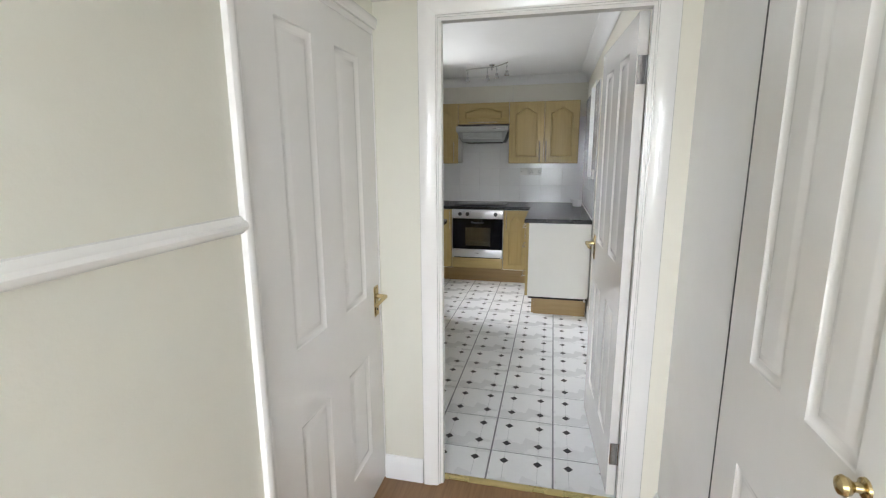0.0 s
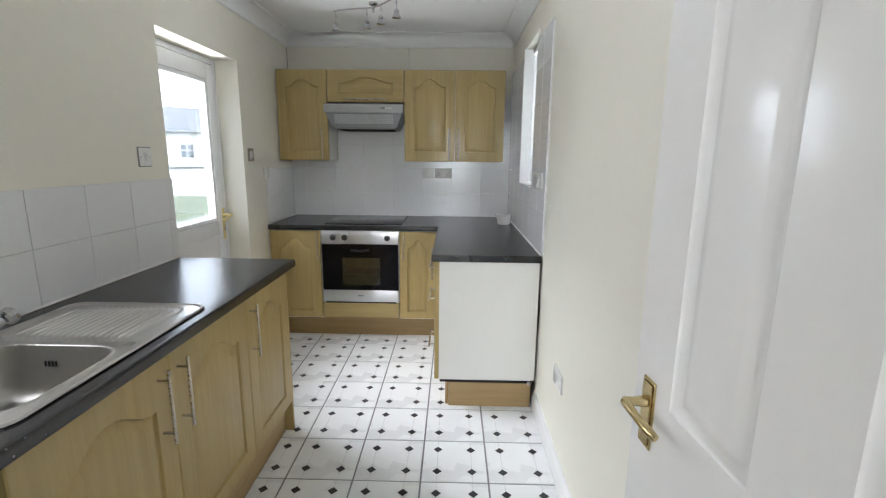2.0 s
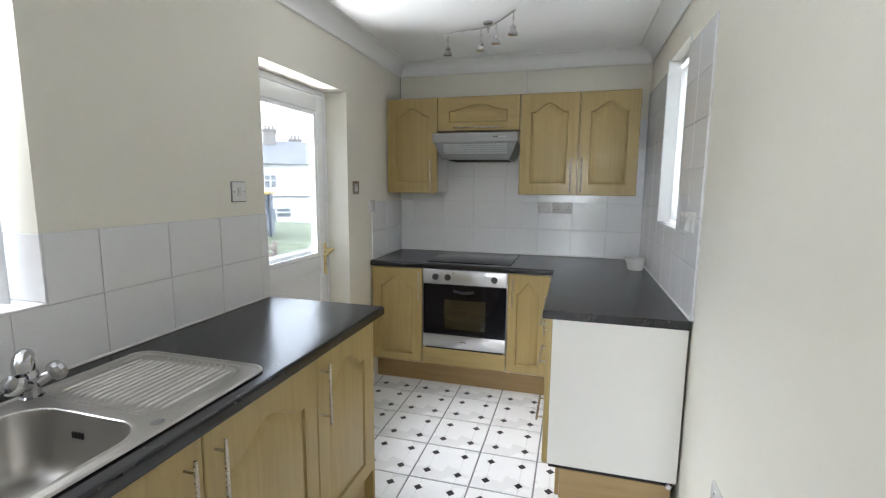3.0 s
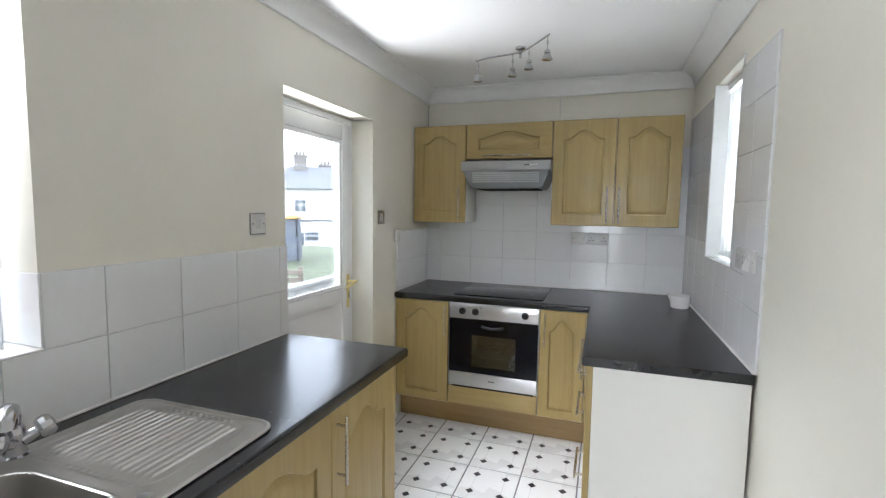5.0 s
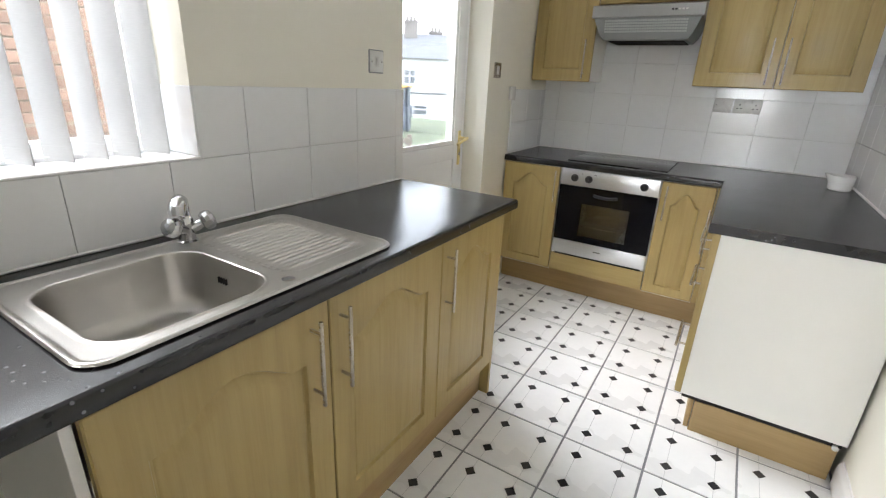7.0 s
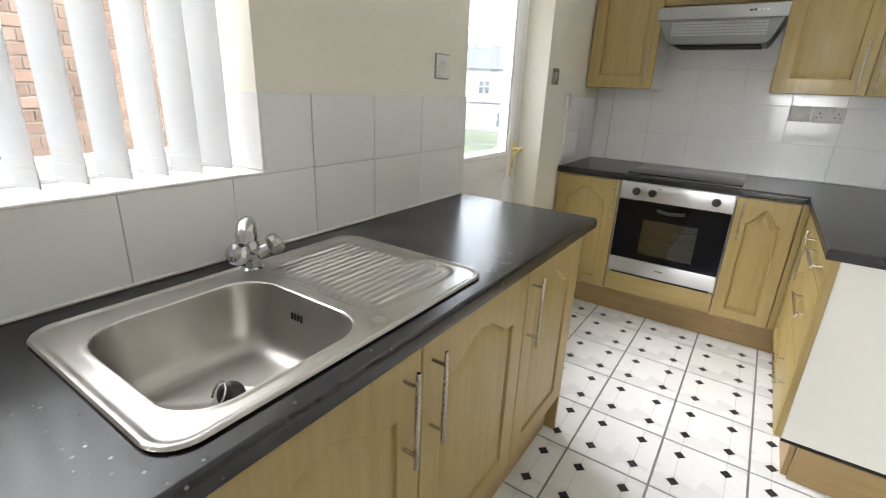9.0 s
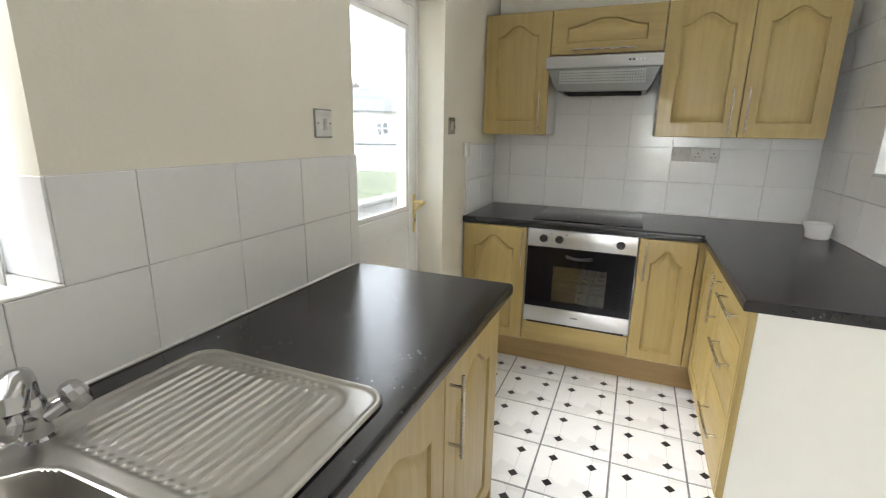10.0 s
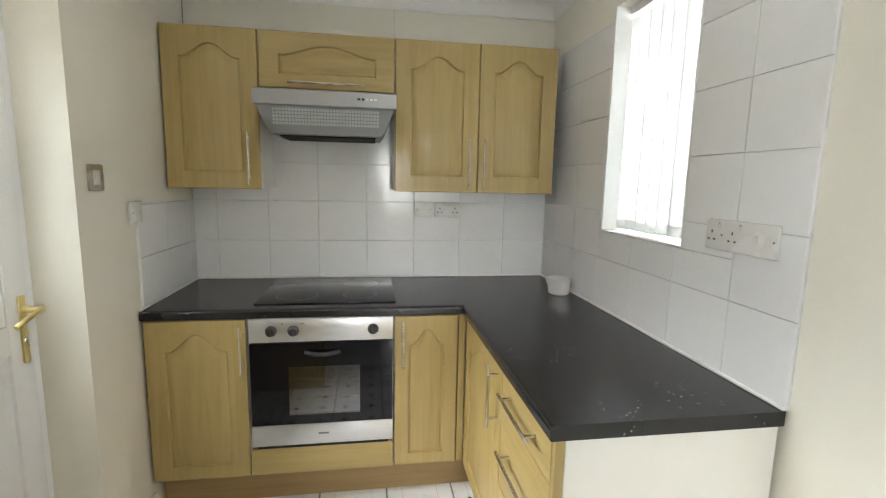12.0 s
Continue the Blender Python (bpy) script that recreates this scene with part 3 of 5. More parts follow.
# kitchen door, standing open along the wall
kd = thing("door_kitchen", (0.500, Y_KIT - 0.002, 0.006), "white gloss four-panel door standing open into the kitchen", "door", turn=93.6, local=True)
kd["kind"] = "structure"
KW, KH = 0.742, 1.958
leaf = part("leaf", put(moulded_door(KW, KH, rail=(0.800, 1.010)), UVN), GLOSS, kd, "", True)
lever_handle(kd, KW - 0.055, 0.982, 0.036, 1, -1)
lever_handle(kd, KW - 0.055, 0.982, 0.0, -1, -1)
for hz in (0.20, 1.76):
    bm = bmesh.new()
    box(bm, -0.0035, 0.0, hz - 0.05, hz + 0.05, 0.004, 0.034)
    tube(bm, [(-0.004, hz - 0.05, 0.040), (-0.004, hz + 0.05, 0.040)], 0.005, 10)
    for s in (-0.034, -0.012, 0.012, 0.034):
        lathe(bm, (-0.0035, hz + s, 0.016 + 0.008 * (abs(s) > 0.02)), (-1, 0, 0), [(0, 0.004), (0.0012, 0.003)], 8)
    part("hinge", put(bm, UVN), CHROME, kd, "paint-flecked steel butt hinge", True)

# side door in the hall, closed
sd = thing("door_side_room", (HXL - 0.040, L_DOOR[0] + 0.024, 0.008), "white gloss four-panel door, closed, brass lever", "door", turn=90, local=True)
sd["kind"] = "structure"
SW = L_DOOR[1] - L_DOOR[0] - 0.031
part("leaf", put(moulded_door(SW, 1.922, st=0.140, mid=0.150, rail=(0.655, 0.900)), UVN), GLOSS, sd, "", True)
lever_handle(sd, SW - 0.046, 0.870, 0.036, 1, -1)

# understairs cupboard door in the hall, closed
cd = thing("door_cupboard", (HXR + 0.034, C_DOOR[1] - 0.0065, 0.035), "white gloss panelled cupboard door with brass knob", "door", turn=-90, local=True)
cd["kind"] = "structure"
CW = C_DOOR[1] - C_DOOR[0] - 0.008
part("leaf", put(moulded_door(CW, 1.978, st=0.135, mid=0.095, rail=(0.690, 0.950)), UVN), GLOSS, cd, "", True)
bm = bmesh.new()
lathe(bm, (0.556, 0.945, 0.036), (0, 0, 1), [(0, 0.016), (0.004, 0.015), (0.006, 0.008), (0.016, 0.007), (0.022, 0.013), (0.029, 0.016), (0.035, 0.013), (0.038, 0.006)], 20)
part("knob", put(bm, UVN), BRASS, cd, "brass knob", True)

# black strip added to draw the shadow line along the cupboard door edge
structure("trim_door_seal", one_box(HXR - 0.0035, HXR + 0.012, C_DOOR[1] - 0.0058, C_DOOR[1] - 0.0004, 0.034, 2.016), BLACK, "dark strip standing in for the shade in the cupboard door gap")

# strike plate on the lining
solo("strike_plate", one_box(DOOR_X[0] - 0.001, DOOR_X[0] + 0.0015, Y_KIT - 0.036, Y_KIT - 0.012, 0.93, 1.03, 0.0005), BRASS, "small brass strike plate on the door lining", "strike plate")

# head board across the end of the hall
structure("trim_head_board", extrude(bmesh.new(), lambda s: [(s, Y_HALL - d, z) for d, z in ((0, 2.060), (0.024, 2.060), (0.028, 2.068), (0.026, 2.110), (0.018, 2.118), (0, 2.120))], HXL, HXR), GLOSS, "white gloss head board above the doorway")

# ---- back door ----
def back_door():
    y0, y1, _, z1 = BACK_DOOR
    x = -1.452                              # room face of the frame
    d = thing("door_back", (x, y0, 0), "white plastic half-glazed back door, closed, gold lever", "door")
    d["kind"] = "structure"
    bm = bmesh.new()
    for a, b, c, e in ((y0, y0 + 0.03, 0.0, z1), (y1 - 0.03, y1, 0.0, z1), (y0 + 0.03, y1 - 0.03, z1 - 0.035, z1), (y0 + 0.03, y1 - 0.03, 0, 0.03)):
        box(bm, x - 0.065, x, a, b, c, e, 0.003)
    part("door_frame", bm, UPVC, d)
    fx, l0, l1, lt = x + 0.006, y0 + 0.034, y1 - 0.034, z1 - 0.040
    st = 0.088
    gz0, gz1 = 1.000, lt - 0.092
    bm = bmesh.new()
    for a, b, c, e in ((l0, l0 + st, 0.034, lt), (l1 - st, l1, 0.034, lt), (l0 + st, l1 - st, gz1, lt), (l0 + st, l1 - st, gz0 - 0.09, gz0), (l0 + st, l1 - st, 0.034, 0.13)):
        box(bm, fx - 0.06, fx, a, b, c, e, 0.003, 2)
    leaf = part("leaf", bm, UPVC, d, "", True)
    part("lower_panel", one_box(fx - 0.045, fx - 0.012, l0 + st, l1 - st, 0.13, gz0 - 0.09), UPVC, leaf, "plain white infill panel")
    bm = bmesh.new()
    b = 0.026
    for a, c, e, f in ((l0 + st, l0 + st + b, gz0, gz1), (l1 - st - b, l1 - st, gz0, gz1), (l0 + st + b, l1 - st - b, gz1 - b, gz1), (l0 + st + b, l1 - st - b, gz0, gz0 + b)):
        box(bm, fx - 0.014, fx - 0.004, a, c, e, f, 0.004, 2)
    part("glazing_bead", bm, UPVC, leaf)
    # tint dims the view outside; shadow is off so daylight enters in full
    pane = part("pane", one_box(fx - 0.034, fx - 0.012, l0 + st - 0.005, l1 - st + 0.005, gz0 - 0.005, gz1 + 0.005), DOOR_PANE, leaf, "double glazing with a tint that dims the bright outside")
    pane.visible_shadow = False
    # long plate with a lever
    hy, hz = l1 - 0.035, 0.995
    bm = bmesh.new()
    box(bm, fx, fx + 0.008, hy - 0.014, hy + 0.014, hz - 0.125, hz + 0.085, 0.004, 2)
    plate = part("handle_plate", bm, GOLD, leaf, "long gold handle plate", True)
    bm = bmesh.new()
    tube(bm, [(fx + 0.006, hy, hz + 0.04), (fx + 0.058, hy, hz + 0.042)], [0.011, 0.009], 14)
    tube(bm, [(fx + 0.056, hy + 0.007, hz + 0.044), (fx + 0.064, hy - 0.015, hz + 0.042), (fx + 0.060, hy - 0.060, hz + 0.030), (fx + 0.050, hy - 0.096, hz + 0.012)], [0.009, 0.009, 0.008, 0.009], 14)
    part("lever", bm, GOLD, plate, "gold lever", True)
    bm = bmesh.new()
    lathe(bm, (fx + 0.008, hy, hz - 0.055), (1, 0, 0), [(0, 0.009), (0.003, 0.008), (0.004, 0.004)], 12)
    part("lock_cylinder", bm, CHROME, plate, "", True)
    # sill outside
    part("sill", one_box(x - 0.16, x - 0.065, y0, y1, 0.0, 0.03, 0.004), UPVC, d)


back_door()


# ---- windows and blinds ----
def window(name, y0, y1, z0, z1, xin, sgn, label, mullions=()):
    """A plastic window; xin is its room face and sgn the outward way."""
    w = thing(name, (xin, (y0 + y1) / 2, z0), label, "window")
    w["kind"] = "structure"
    f = 0.055
    bm = bmesh.new()
    for a, b, c, d in ((y0, y0 + f, z0, z1), (y1 - f, y1, z0, z1), (y0 + f, y1 - f, z1 - f, z1), (y0 + f, y1 - f, z0, z0 + f)):
        box(bm, xin, xin + sgn * 0.065, a, b, c, d, 0.004, 2)
    for m in mullions:
        box(bm, xin, xin + sgn * 0.065, m - 0.04, m + 0.04, z0 + f, z1 - f, 0.004, 2)
    part("window_frame", bm, UPVC, w)
    edges = [y0 + f, *[v for m in mullions for v in (m - 0.04, m + 0.04)], y1 - f]
    for a, b in zip(edges[::2], edges[1::2]):
        p = part("pane", one_box(xin + sgn * 0.022, xin + sgn * 0.042, a - 0.006, b + 0.006, z0 + f - 0.006, z1 - f + 0.006), PANE, w)
        p.visible_shadow = False
    part("window_sill", one_box(xin + sgn * 0.066, xin + sgn * 0.17, y0 - 0.0, y1 + 0.0, z0 - 0.03, z0 + 0.015, 0.004), UPVC, w)
    return w


window("window_1", *WIN_L, -1.462, -1, "white plastic window over the sink", (2.62,))
window("window_2", *WIN_R, 0.735, 1, "small white plastic side window")
# reveals: a white board below each window and glazed tiles up the side
bm = one_box(-1.461, XL + 0.006, WIN_L[0] + 0.001, WIN_L[1] - 0.001, WIN_L[2], WIN_L[2] + 0.007, 0.002)
structure("trim_window_board_left", bm, CERAMIC, "white glazed window ledge")
bm = one_box(-1.461, XL + 0.004, WIN_L[1] - 0.007, WIN_L[1] - 0.0005, WIN_L[2] + 0.008, 1.318, 0.0015)
structure("trim_window_reveal_tile", bm, TILE, "white glazed tile in the window reveal")
bm = one_box(XR - 0.004, 0.734, WIN_R[0] + 0.001, WIN_R[1] - 0.001, WIN_R[2], WIN_R[2] + 0.007, 0.002)
structure("trim_window_board_right", bm, CERAMIC, "white glazed window ledge")
for nm, (a, b) in (("trim_reveal_near", (WIN_R[0] + 0.0005, WIN_R[0] + 0.007)), ("trim_reveal_far", (WIN_R[1] - 0.007, WIN_R[1] - 0.0005))):
    structure(nm, one_box(XR - 0.002, 0.734, a, b, WIN_R[2] + 0.008, WIN_R[3], 0.0015), SATIN, "white painted window reveal")


def vertical_blind(label, x, y0, y1, z0, z1, pitch, width, angle, sgn, cloth):
    """Fabric slats hung from a head rail; angle in degrees from closed."""
    b = thing("vertical_blind", (x, (y0 + y1) / 2, z0), label, "blind")
    part("head_rail", one_box(x - 0.02, x + 0.02, y0, y1, z1 - 0.035, z1 - 0.001, 0.003), PLASTIC, b)
    count = int((y1 - y0) / pitch)
    for i in range(count):
        yc = y0 + 0.02 + pitch * (i + 0.5)
        a = radians(angle + random.uniform(-4, 4))
        zb = z0 + random.uniform(-0.003, 0.003)
        cx, cy = math.sin(a) * sgn, math.cos(a)
        px, py = -cy, cx

        def at(s, bow, z, t):
            s *= width / 2
            k = bow * (1 - (2 * s / width) ** 2)
            return (x + cx * s + px * (k + t), yc + cy * s + py * (k + t), z)

        def sheet(za, zc, t, half=1.0):
            bm = bmesh.new()
            n = 6
            grid = [[[bm.verts.new(at(half * (-1 + 2 * j / n), 0.006, z, tt)) for j in range(n + 1)] for z in (za, (za + zc) / 2, zc)] for tt in (-t, t)]
            for g in grid:
                for p, q in zip(g, g[1:]):
                    for j in range(n):
                        bm.faces.new((p[j], p[j + 1], q[j + 1], q[j]))
            for j in range(n):
                bm.faces.new((grid[0][0][j], grid[0][0][j + 1], grid[1][0][j + 1], grid[1][0][j]))
                bm.faces.new((grid[0][2][j], grid[0][2][j + 1], grid[1][2][j + 1], grid[1][2][j]))
            for r in range(2):
                for j in (0, n):
                    bm.faces.new((grid[0][r][j], grid[0][r + 1][j], grid[1][r + 1][j], grid[1][r][j]))
            return bm

        slat = part("slat", sheet(zb, z1 - 0.05, 0.0004), cloth, b, "", True)
        part("hem_weight", sheet(zb + 0.001, zb + 0.038, 0.0016, 0.97), BLIND if cloth is BLIND else HEM, slat, "hem pocket with a weight", True)
    # bead chain along the bottom
    bm = bmesh.new()
    tube(bm, [(x - 0.03 * sgn, y0 + 0.03 + (y1 - y0 - 0.06) * k / 30, z0 + 0.012 - 0.004 * (k % 2)) for k in range(31)], 0.0014, 6)
    part("bead_chain", bm, PLASTIC, b)


vertical_blind("white vertical slat blind, half open, over the sink", -1.385, WIN_L[0] + 0.01, WIN_L[1] - 0.012, WIN_L[2] + 0.014, WIN_L[3], 0.0765, 0.089, 70, 1, BLIND)
vertical_blind("white vertical slat blind in the small window", 0.655, WIN_R[0] + 0.012, WIN_R[1] - 0.012, WIN_R[2] + 0.016, WIN_R[3], 0.0715, 0.089, -8, 1, SHEER)


# ---- fitted units ----
def handle(parent, m, length, upright=True):
    return part("handle", put(bar_handle(length, upright), m), STEEL, parent, "brushed steel bar handle", True)


def sink_run():
    xf, xb = -0.722, XL                     # door faces and back
    z0, z1 = 0.165, 0.872
    units = ((2.807, 3.814, (2, 3.310)), (3.814, 4.263, (1, None)))
    for y0, y1, (n, ym) in units:
        c = thing("base_cabinet", ((xf + xb) / 2, (y0 + y1) / 2, z0), "oak-effect base cabinet under the sink worktop", "cabinet", "sink side base cabinets")
        part("body", one_box(xb + 0.02, xf - 0.022, y0 + 0.001, y1 - 0.001, z0, z1 + 0.004 if ym is None else 0.735), MELAMINE, c)
        edges = [y0, ym, y1] if ym else [y0, y1]
        for i, (a, b) in enumerate(zip(edges, edges[1:])):
            m = facing((xf, a + 0.002, z0 + 0.006), "+x")
            d = part("door", put(arched_door(b - a - 0.004, z1 - z0 - 0.012, 0.07, 0.075, 0.07, 0.07), m), OAK_Z, c, "oak-effect door with raised arched panel", True)
            hy = {2.807: (3.252, 3.346), 3.814: (3.846,)}[y0][i]
            handle(d, facing((xf, hy, 0.728), "+x"), 0.228)
    # end panel and plinth
    solo("end_panel", one_box(xb + 0.02, xf - 0.002, 4.264, 4.282, 0.0, 0.876, 0.001), OAK_Z, "oak-effect end panel of the sink units", "panel")
    p = bmesh.new()
    box(p, xf - 0.062, xf - 0.044, 2.810, 4.262, 0.0, 0.163, 0.001)
    solo("plinth", p, PLINTH_Y, "oak-effect plinth board below the sink units", "plinth", "plinths")
    solo("end_panel", one_box(xb + 0.02, xf - 0.022, 2.787, 2.805, 0.0, 0.876, 0.001), MELAMINE, "cream end panel beside the empty appliance space", "panel")


sink_run()


def nosing(x_in, x_out, z0, z1, n=6):
    """Profile of a worktop's rounded front, from the inside top round to the inside bottom."""
    s = 1 if x_out > x_in else -1
    r = 0.012
    pts = [(x_in, z1)]
    for i in range(n + 1):
        a = math.pi / 2 * i / n
        pts.append((x_out - s * r + s * r * math.sin(a), z1 - r + r * math.cos(a)))
    for i in range(n + 1):
        a = math.pi / 2 * i / n
        pts.append((x_out - s * r * 0.5 + s * r * 0.5 * math.cos(a), z0 + r * 0.5 - r * 0.5 * math.sin(a)))
    pts.append((x_in, z0))
    return pts


WT0 = TOP - 0.038
SB = (-1.150, -0.772, 2.872, 3.238)         # cut-out for the bowl
wt = thing("worktop", (-1.0, 3.2, WT0), "black laminate worktop with a fitted sink", "worktop", "worktops")
part("front_edge", extrude(bmesh.new(), lambda s: [(x, s, z) for x, z in nosing(SB[1], -0.700, WT0, TOP)], Y_KIT + 0.002, 4.352), WORKTOP, wt, "", True)
for q in ((XL + 0.001, SB[0], Y_KIT + 0.002, 4.352), (SB[0], SB[1], Y_KIT + 0.002, SB[2]), (SB[0], SB[1], SB[3], 4.352)):
    part("board", one_box(*q, WT0, TOP), WORKTOP, wt)
XI, YF = -0.014, 5.508
wt = thing("worktop", (-0.3, 5.8, WT0), "L-shaped black laminate worktop around the hob", "worktop", "worktops")
part("front_edge", extrude(bmesh.new(), lambda s: [(s, y, z) for y, z in nosing(YF + 0.04, YF, WT0, TOP)], XL + 0.001, XI + 0.012), WORKTOP, wt, "", True)
part("front_edge", extrude(bmesh.new(), lambda s: [(x, s, z) for x, z in nosing(XI + 0.04, XI, WT0, TOP)], 4.506, YF + 0.04), WORKTOP, wt, "", True)
for q in ((XL + 0.001, XI + 0.012, YF + 0.04, YB - 0.001), (XI + 0.012, XR - 0.001, YF + 0.04, YB - 0.001), (XI + 0.04, XR - 0.001, 4.506, YF + 0.04)):
    part("board", one_box(*q, WT0, TOP), WORKTOP, wt)

# sealant along the tiles
for nm, bm in (("sink", one_box(XL - 0.001, XL + 0.008, Y_KIT + 0.002, 4.350, TOP, TOP + 0.008, 0.003)), ("hob", one_box(XL + 0.009, XR - 0.009, YB - 0.009, YB + 0.001, TOP, TOP + 0.008, 0.003)),
               ("side", one_box(XR - 0.010, XR + 0.001, 4.508, YB - 0.010, TOP, TOP + 0.010, 0.003)), ("return", one_box(XL - 0.001, XL + 0.009, 5.512, YB - 0.010, TOP, TOP + 0.008, 0.003))):
    structure("trim_sealant_" + nm, bm, SILICONE, "white sealant bead along the worktop")


def rounded_sd(px, py, a, b, c, d, r):
    """Signed distance to a rounded rectangle, negative inside."""
    qx, qy = abs(px - (a + b) / 2) - (b - a) / 2 + r, abs(py - (c + d) / 2) - (d - c) / 2 + r
    return math.hypot(max(qx, 0), max(qy, 0)) + min(max(qx, qy), 0) - r


def smooth(e0, e1, v):
    t = min(1, max(0, (v - e0) / (e1 - e0)))
    return t * t * (3 - 2 * t)


def sink_height(x, y):
    out = -rounded_sd(x, y, -1.222, -0.744, 2.832, 3.602, 0.055)
    h = 0.0045 * smooth(0, 0.004, out) - 0.0030 * smooth(0.009, 0.016, out)
    b = -rounded_sd(x, y, -1.138, -0.788, 2.884, 3.226, 0.075)
    h += 0.0022 * smooth(-0.012, -0.006, b) * (1 - smooth(-0.005, 0.0, b))
    if b > 0:
        fillet = math.sqrt(max(0.0, 1 - (1 - min(1, max(0, b - 0.012) / 0.045)) ** 2))
        h -= 0.100 * min(1, b / 0.012) + 0.048 * fillet + 0.006 * smooth(0.05, 0.17, b)
        dr = math.hypot(x + 0.965, y - 3.055)
        h -= 0.006 * (1 - smooth(0.036, 0.045, dr))
    d = -rounded_sd(x, y, -1.196, -0.800, 3.262, 3.578, 0.060)
    if d > 0:
        h -= 0.0035 * smooth(0, 0.012, d)
        k = smooth(0.020, 0.040, d)
        h += k * 0.0042 * max(0.0, math.cos(2 * math.pi * (x + 1.17 - 0.01075) / 0.0215)) ** 2 * (1 - smooth(3.535, 3.556, y)) * smooth(3.290, 3.315, y)
    for yd, a, c in ((3.276, -1.17, -0.83), (3.566, -1.10, -0.86)):
        if abs(y - yd) < 0.008 and a < x < c:
            u = ((x - a) / 0.0215) % 1.0 - 0.5
            h += 0.0028 * max(0.0, 1 - ((u * 0.0215 / 0.007) ** 2 + ((y - yd) / 0.006) ** 2))
    return h


def sink():
    s = thing("kitchen_sink", (-0.98, 3.2, TOP), "stainless steel inset sink with ribbed drainer", "sink")
    nx, ny = 190, 220
    x0, x1, y0, y1, r = -1.222, -0.744, 2.832, 3.602, 0.055
    bm = bmesh.new()
    rows = []
    for i in range(nx + 1):
        row = []
        for j in range(ny + 1):
            x, y = x0 + (x1 - x0) * i / nx, y0 + (y1 - y0) * j / ny
            cx, cy = min(max(x, x0 + r), x1 - r), min(max(y, y0 + r), y1 - r)
            dx, dy = x - cx, y - cy
            dist = math.hypot(dx, dy)
            if dist > r:
                x, y = cx + dx * r / dist, cy + dy * r / dist
            row.append(bm.verts.new((x, y, TOP + 0.0046 + sink_height(x, y))))
        rows.append(row)
    for p, q in zip(rows, rows[1:]):
        for j in range(ny):
            bm.faces.new((p[j], q[j], q[j + 1], p[j + 1]))
    bmesh.ops.remove_doubles(bm, verts=bm.verts, dist=0.00005)
    o = part("basin", bm, SINK_STEEL, s, "", True)
    for k in range(4):
        y = 3.222 - 0.004
        bm = bmesh.new()
        xk = -1.002 + 0.0095 * k
        box(bm, xk, xk + 0.0032, 3.2145, 3.2205, TOP - 0.050, TOP - 0.034, 0.001)
        part("overflow_slot", bm, SHADOW_GAP, o, "dark overflow slot")
    bm = bmesh.new()
    lathe(bm, (-0.965, 3.055, TOP - 0.163), (0, 0, 1), [(0, 0.036), (0.002, 0.036), (0.0035, 0.031), (0.002, 0.024), (0.001, 0.010)], 28)
    part("waste", bm, CHROME, s, "chrome waste ring", True)
    bm = bmesh.new()
    lathe(bm, (-0.786, 3.252, TOP + 0.001), (0, 0, 1), [(0, 0.021), (0.003, 0.021), (0.005, 0.016), (0.006, 0.006)], 24)
    part("tap_hole_cover", bm, CHROME, s, "round steel tap hole cover", True)


sink()

# plug lying in the bowl with its chain
pg = thing("sink_plug", (-0.965, 3.055, TOP - 0.155), "dark rubber sink plug on edge with a steel ring", "sink plug")
bm = bmesh.new()
lathe(bm, (-0.974, 3.050, TOP - 0.132), (0.75, -0.62, 0.30), [(-0.007, 0.022), (-0.004, 0.026), (0.004, 0.024), (0.008, 0.020), (0.012, 0.004)], 24)
part("stopper", bm, BLACK, pg, "", True)
bm = bmesh.new()
tube(bm, [(-0.972 + 0.022 * math.cos(a) - 0.02, 3.048 + 0.010 * math.sin(a) - 0.012, TOP - 0.132 + 0.026 * math.sin(a + 0.4)) for a in [i * math.pi / 10 for i in range(21)]], 0.0022, 8)
part("ring", bm, CHROME, pg, "steel ring", True)


def mixer_tap():
    t = thing("mixer_tap", (-1.196, 3.262, TOP), "chrome mixer tap with clear knobs behind the sink", "tap")
    cx, cy, z = -1.196, 3.262, TOP + 0.001
    bm = bmesh.new()
    lathe(bm, (cx, cy, z), (0, 0, 1), [(0, 0.027), (0.006, 0.027), (0.010, 0.022), (0.030, 0.019), (0.048, 0.021), (0.066, 0.020), (0.078, 0.014)], 24)
    part("tap_body", bm, CHROME, t, "", True)
    for s in (-1, 1):
        d = Vector((0.35, s * 0.85, 0.42)).normalized()
        o = Vector((cx + 0.004, cy, z + 0.034))
        bm = bmesh.new()
        lathe(bm, o + d * 0.012, d, [(0, 0.015), (0.020, 0.0135), (0.030, 0.012)], 18)
        arm = part("valve", bm, CHROME, t, "", True)
        bm = bmesh.new()
        lathe(bm, o + d * 0.040, d, [(0, 0.011), (0.004, 0.022), (0.012, 0.0265), (0.024, 0.0265), (0.033, 0.021), (0.037, 0.008)], 12)
        part("knob", bm, CHROME, arm, "faceted bright knob", False)
    bm = bmesh.new()
    path = [(0, 0, 0.062), (0.001, -0.001, 0.084), (0.006, -0.004, 0.104), (0.018, -0.013, 0.118), (0.036, -0.027, 0.124), (0.054, -0.041, 0.121), (0.066, -0.050, 0.112), (0.069, -0.052, 0.098)]
    tube(bm, [(cx + a, cy + b, z + c) for a, b, c in path], [0.015, 0.0145, 0.015, 0.017, 0.020, 0.022, 0.0225, 0.021], 18)
    part("spout", bm, CHROME, t, "curved chrome spout", True)


mixer_tap()


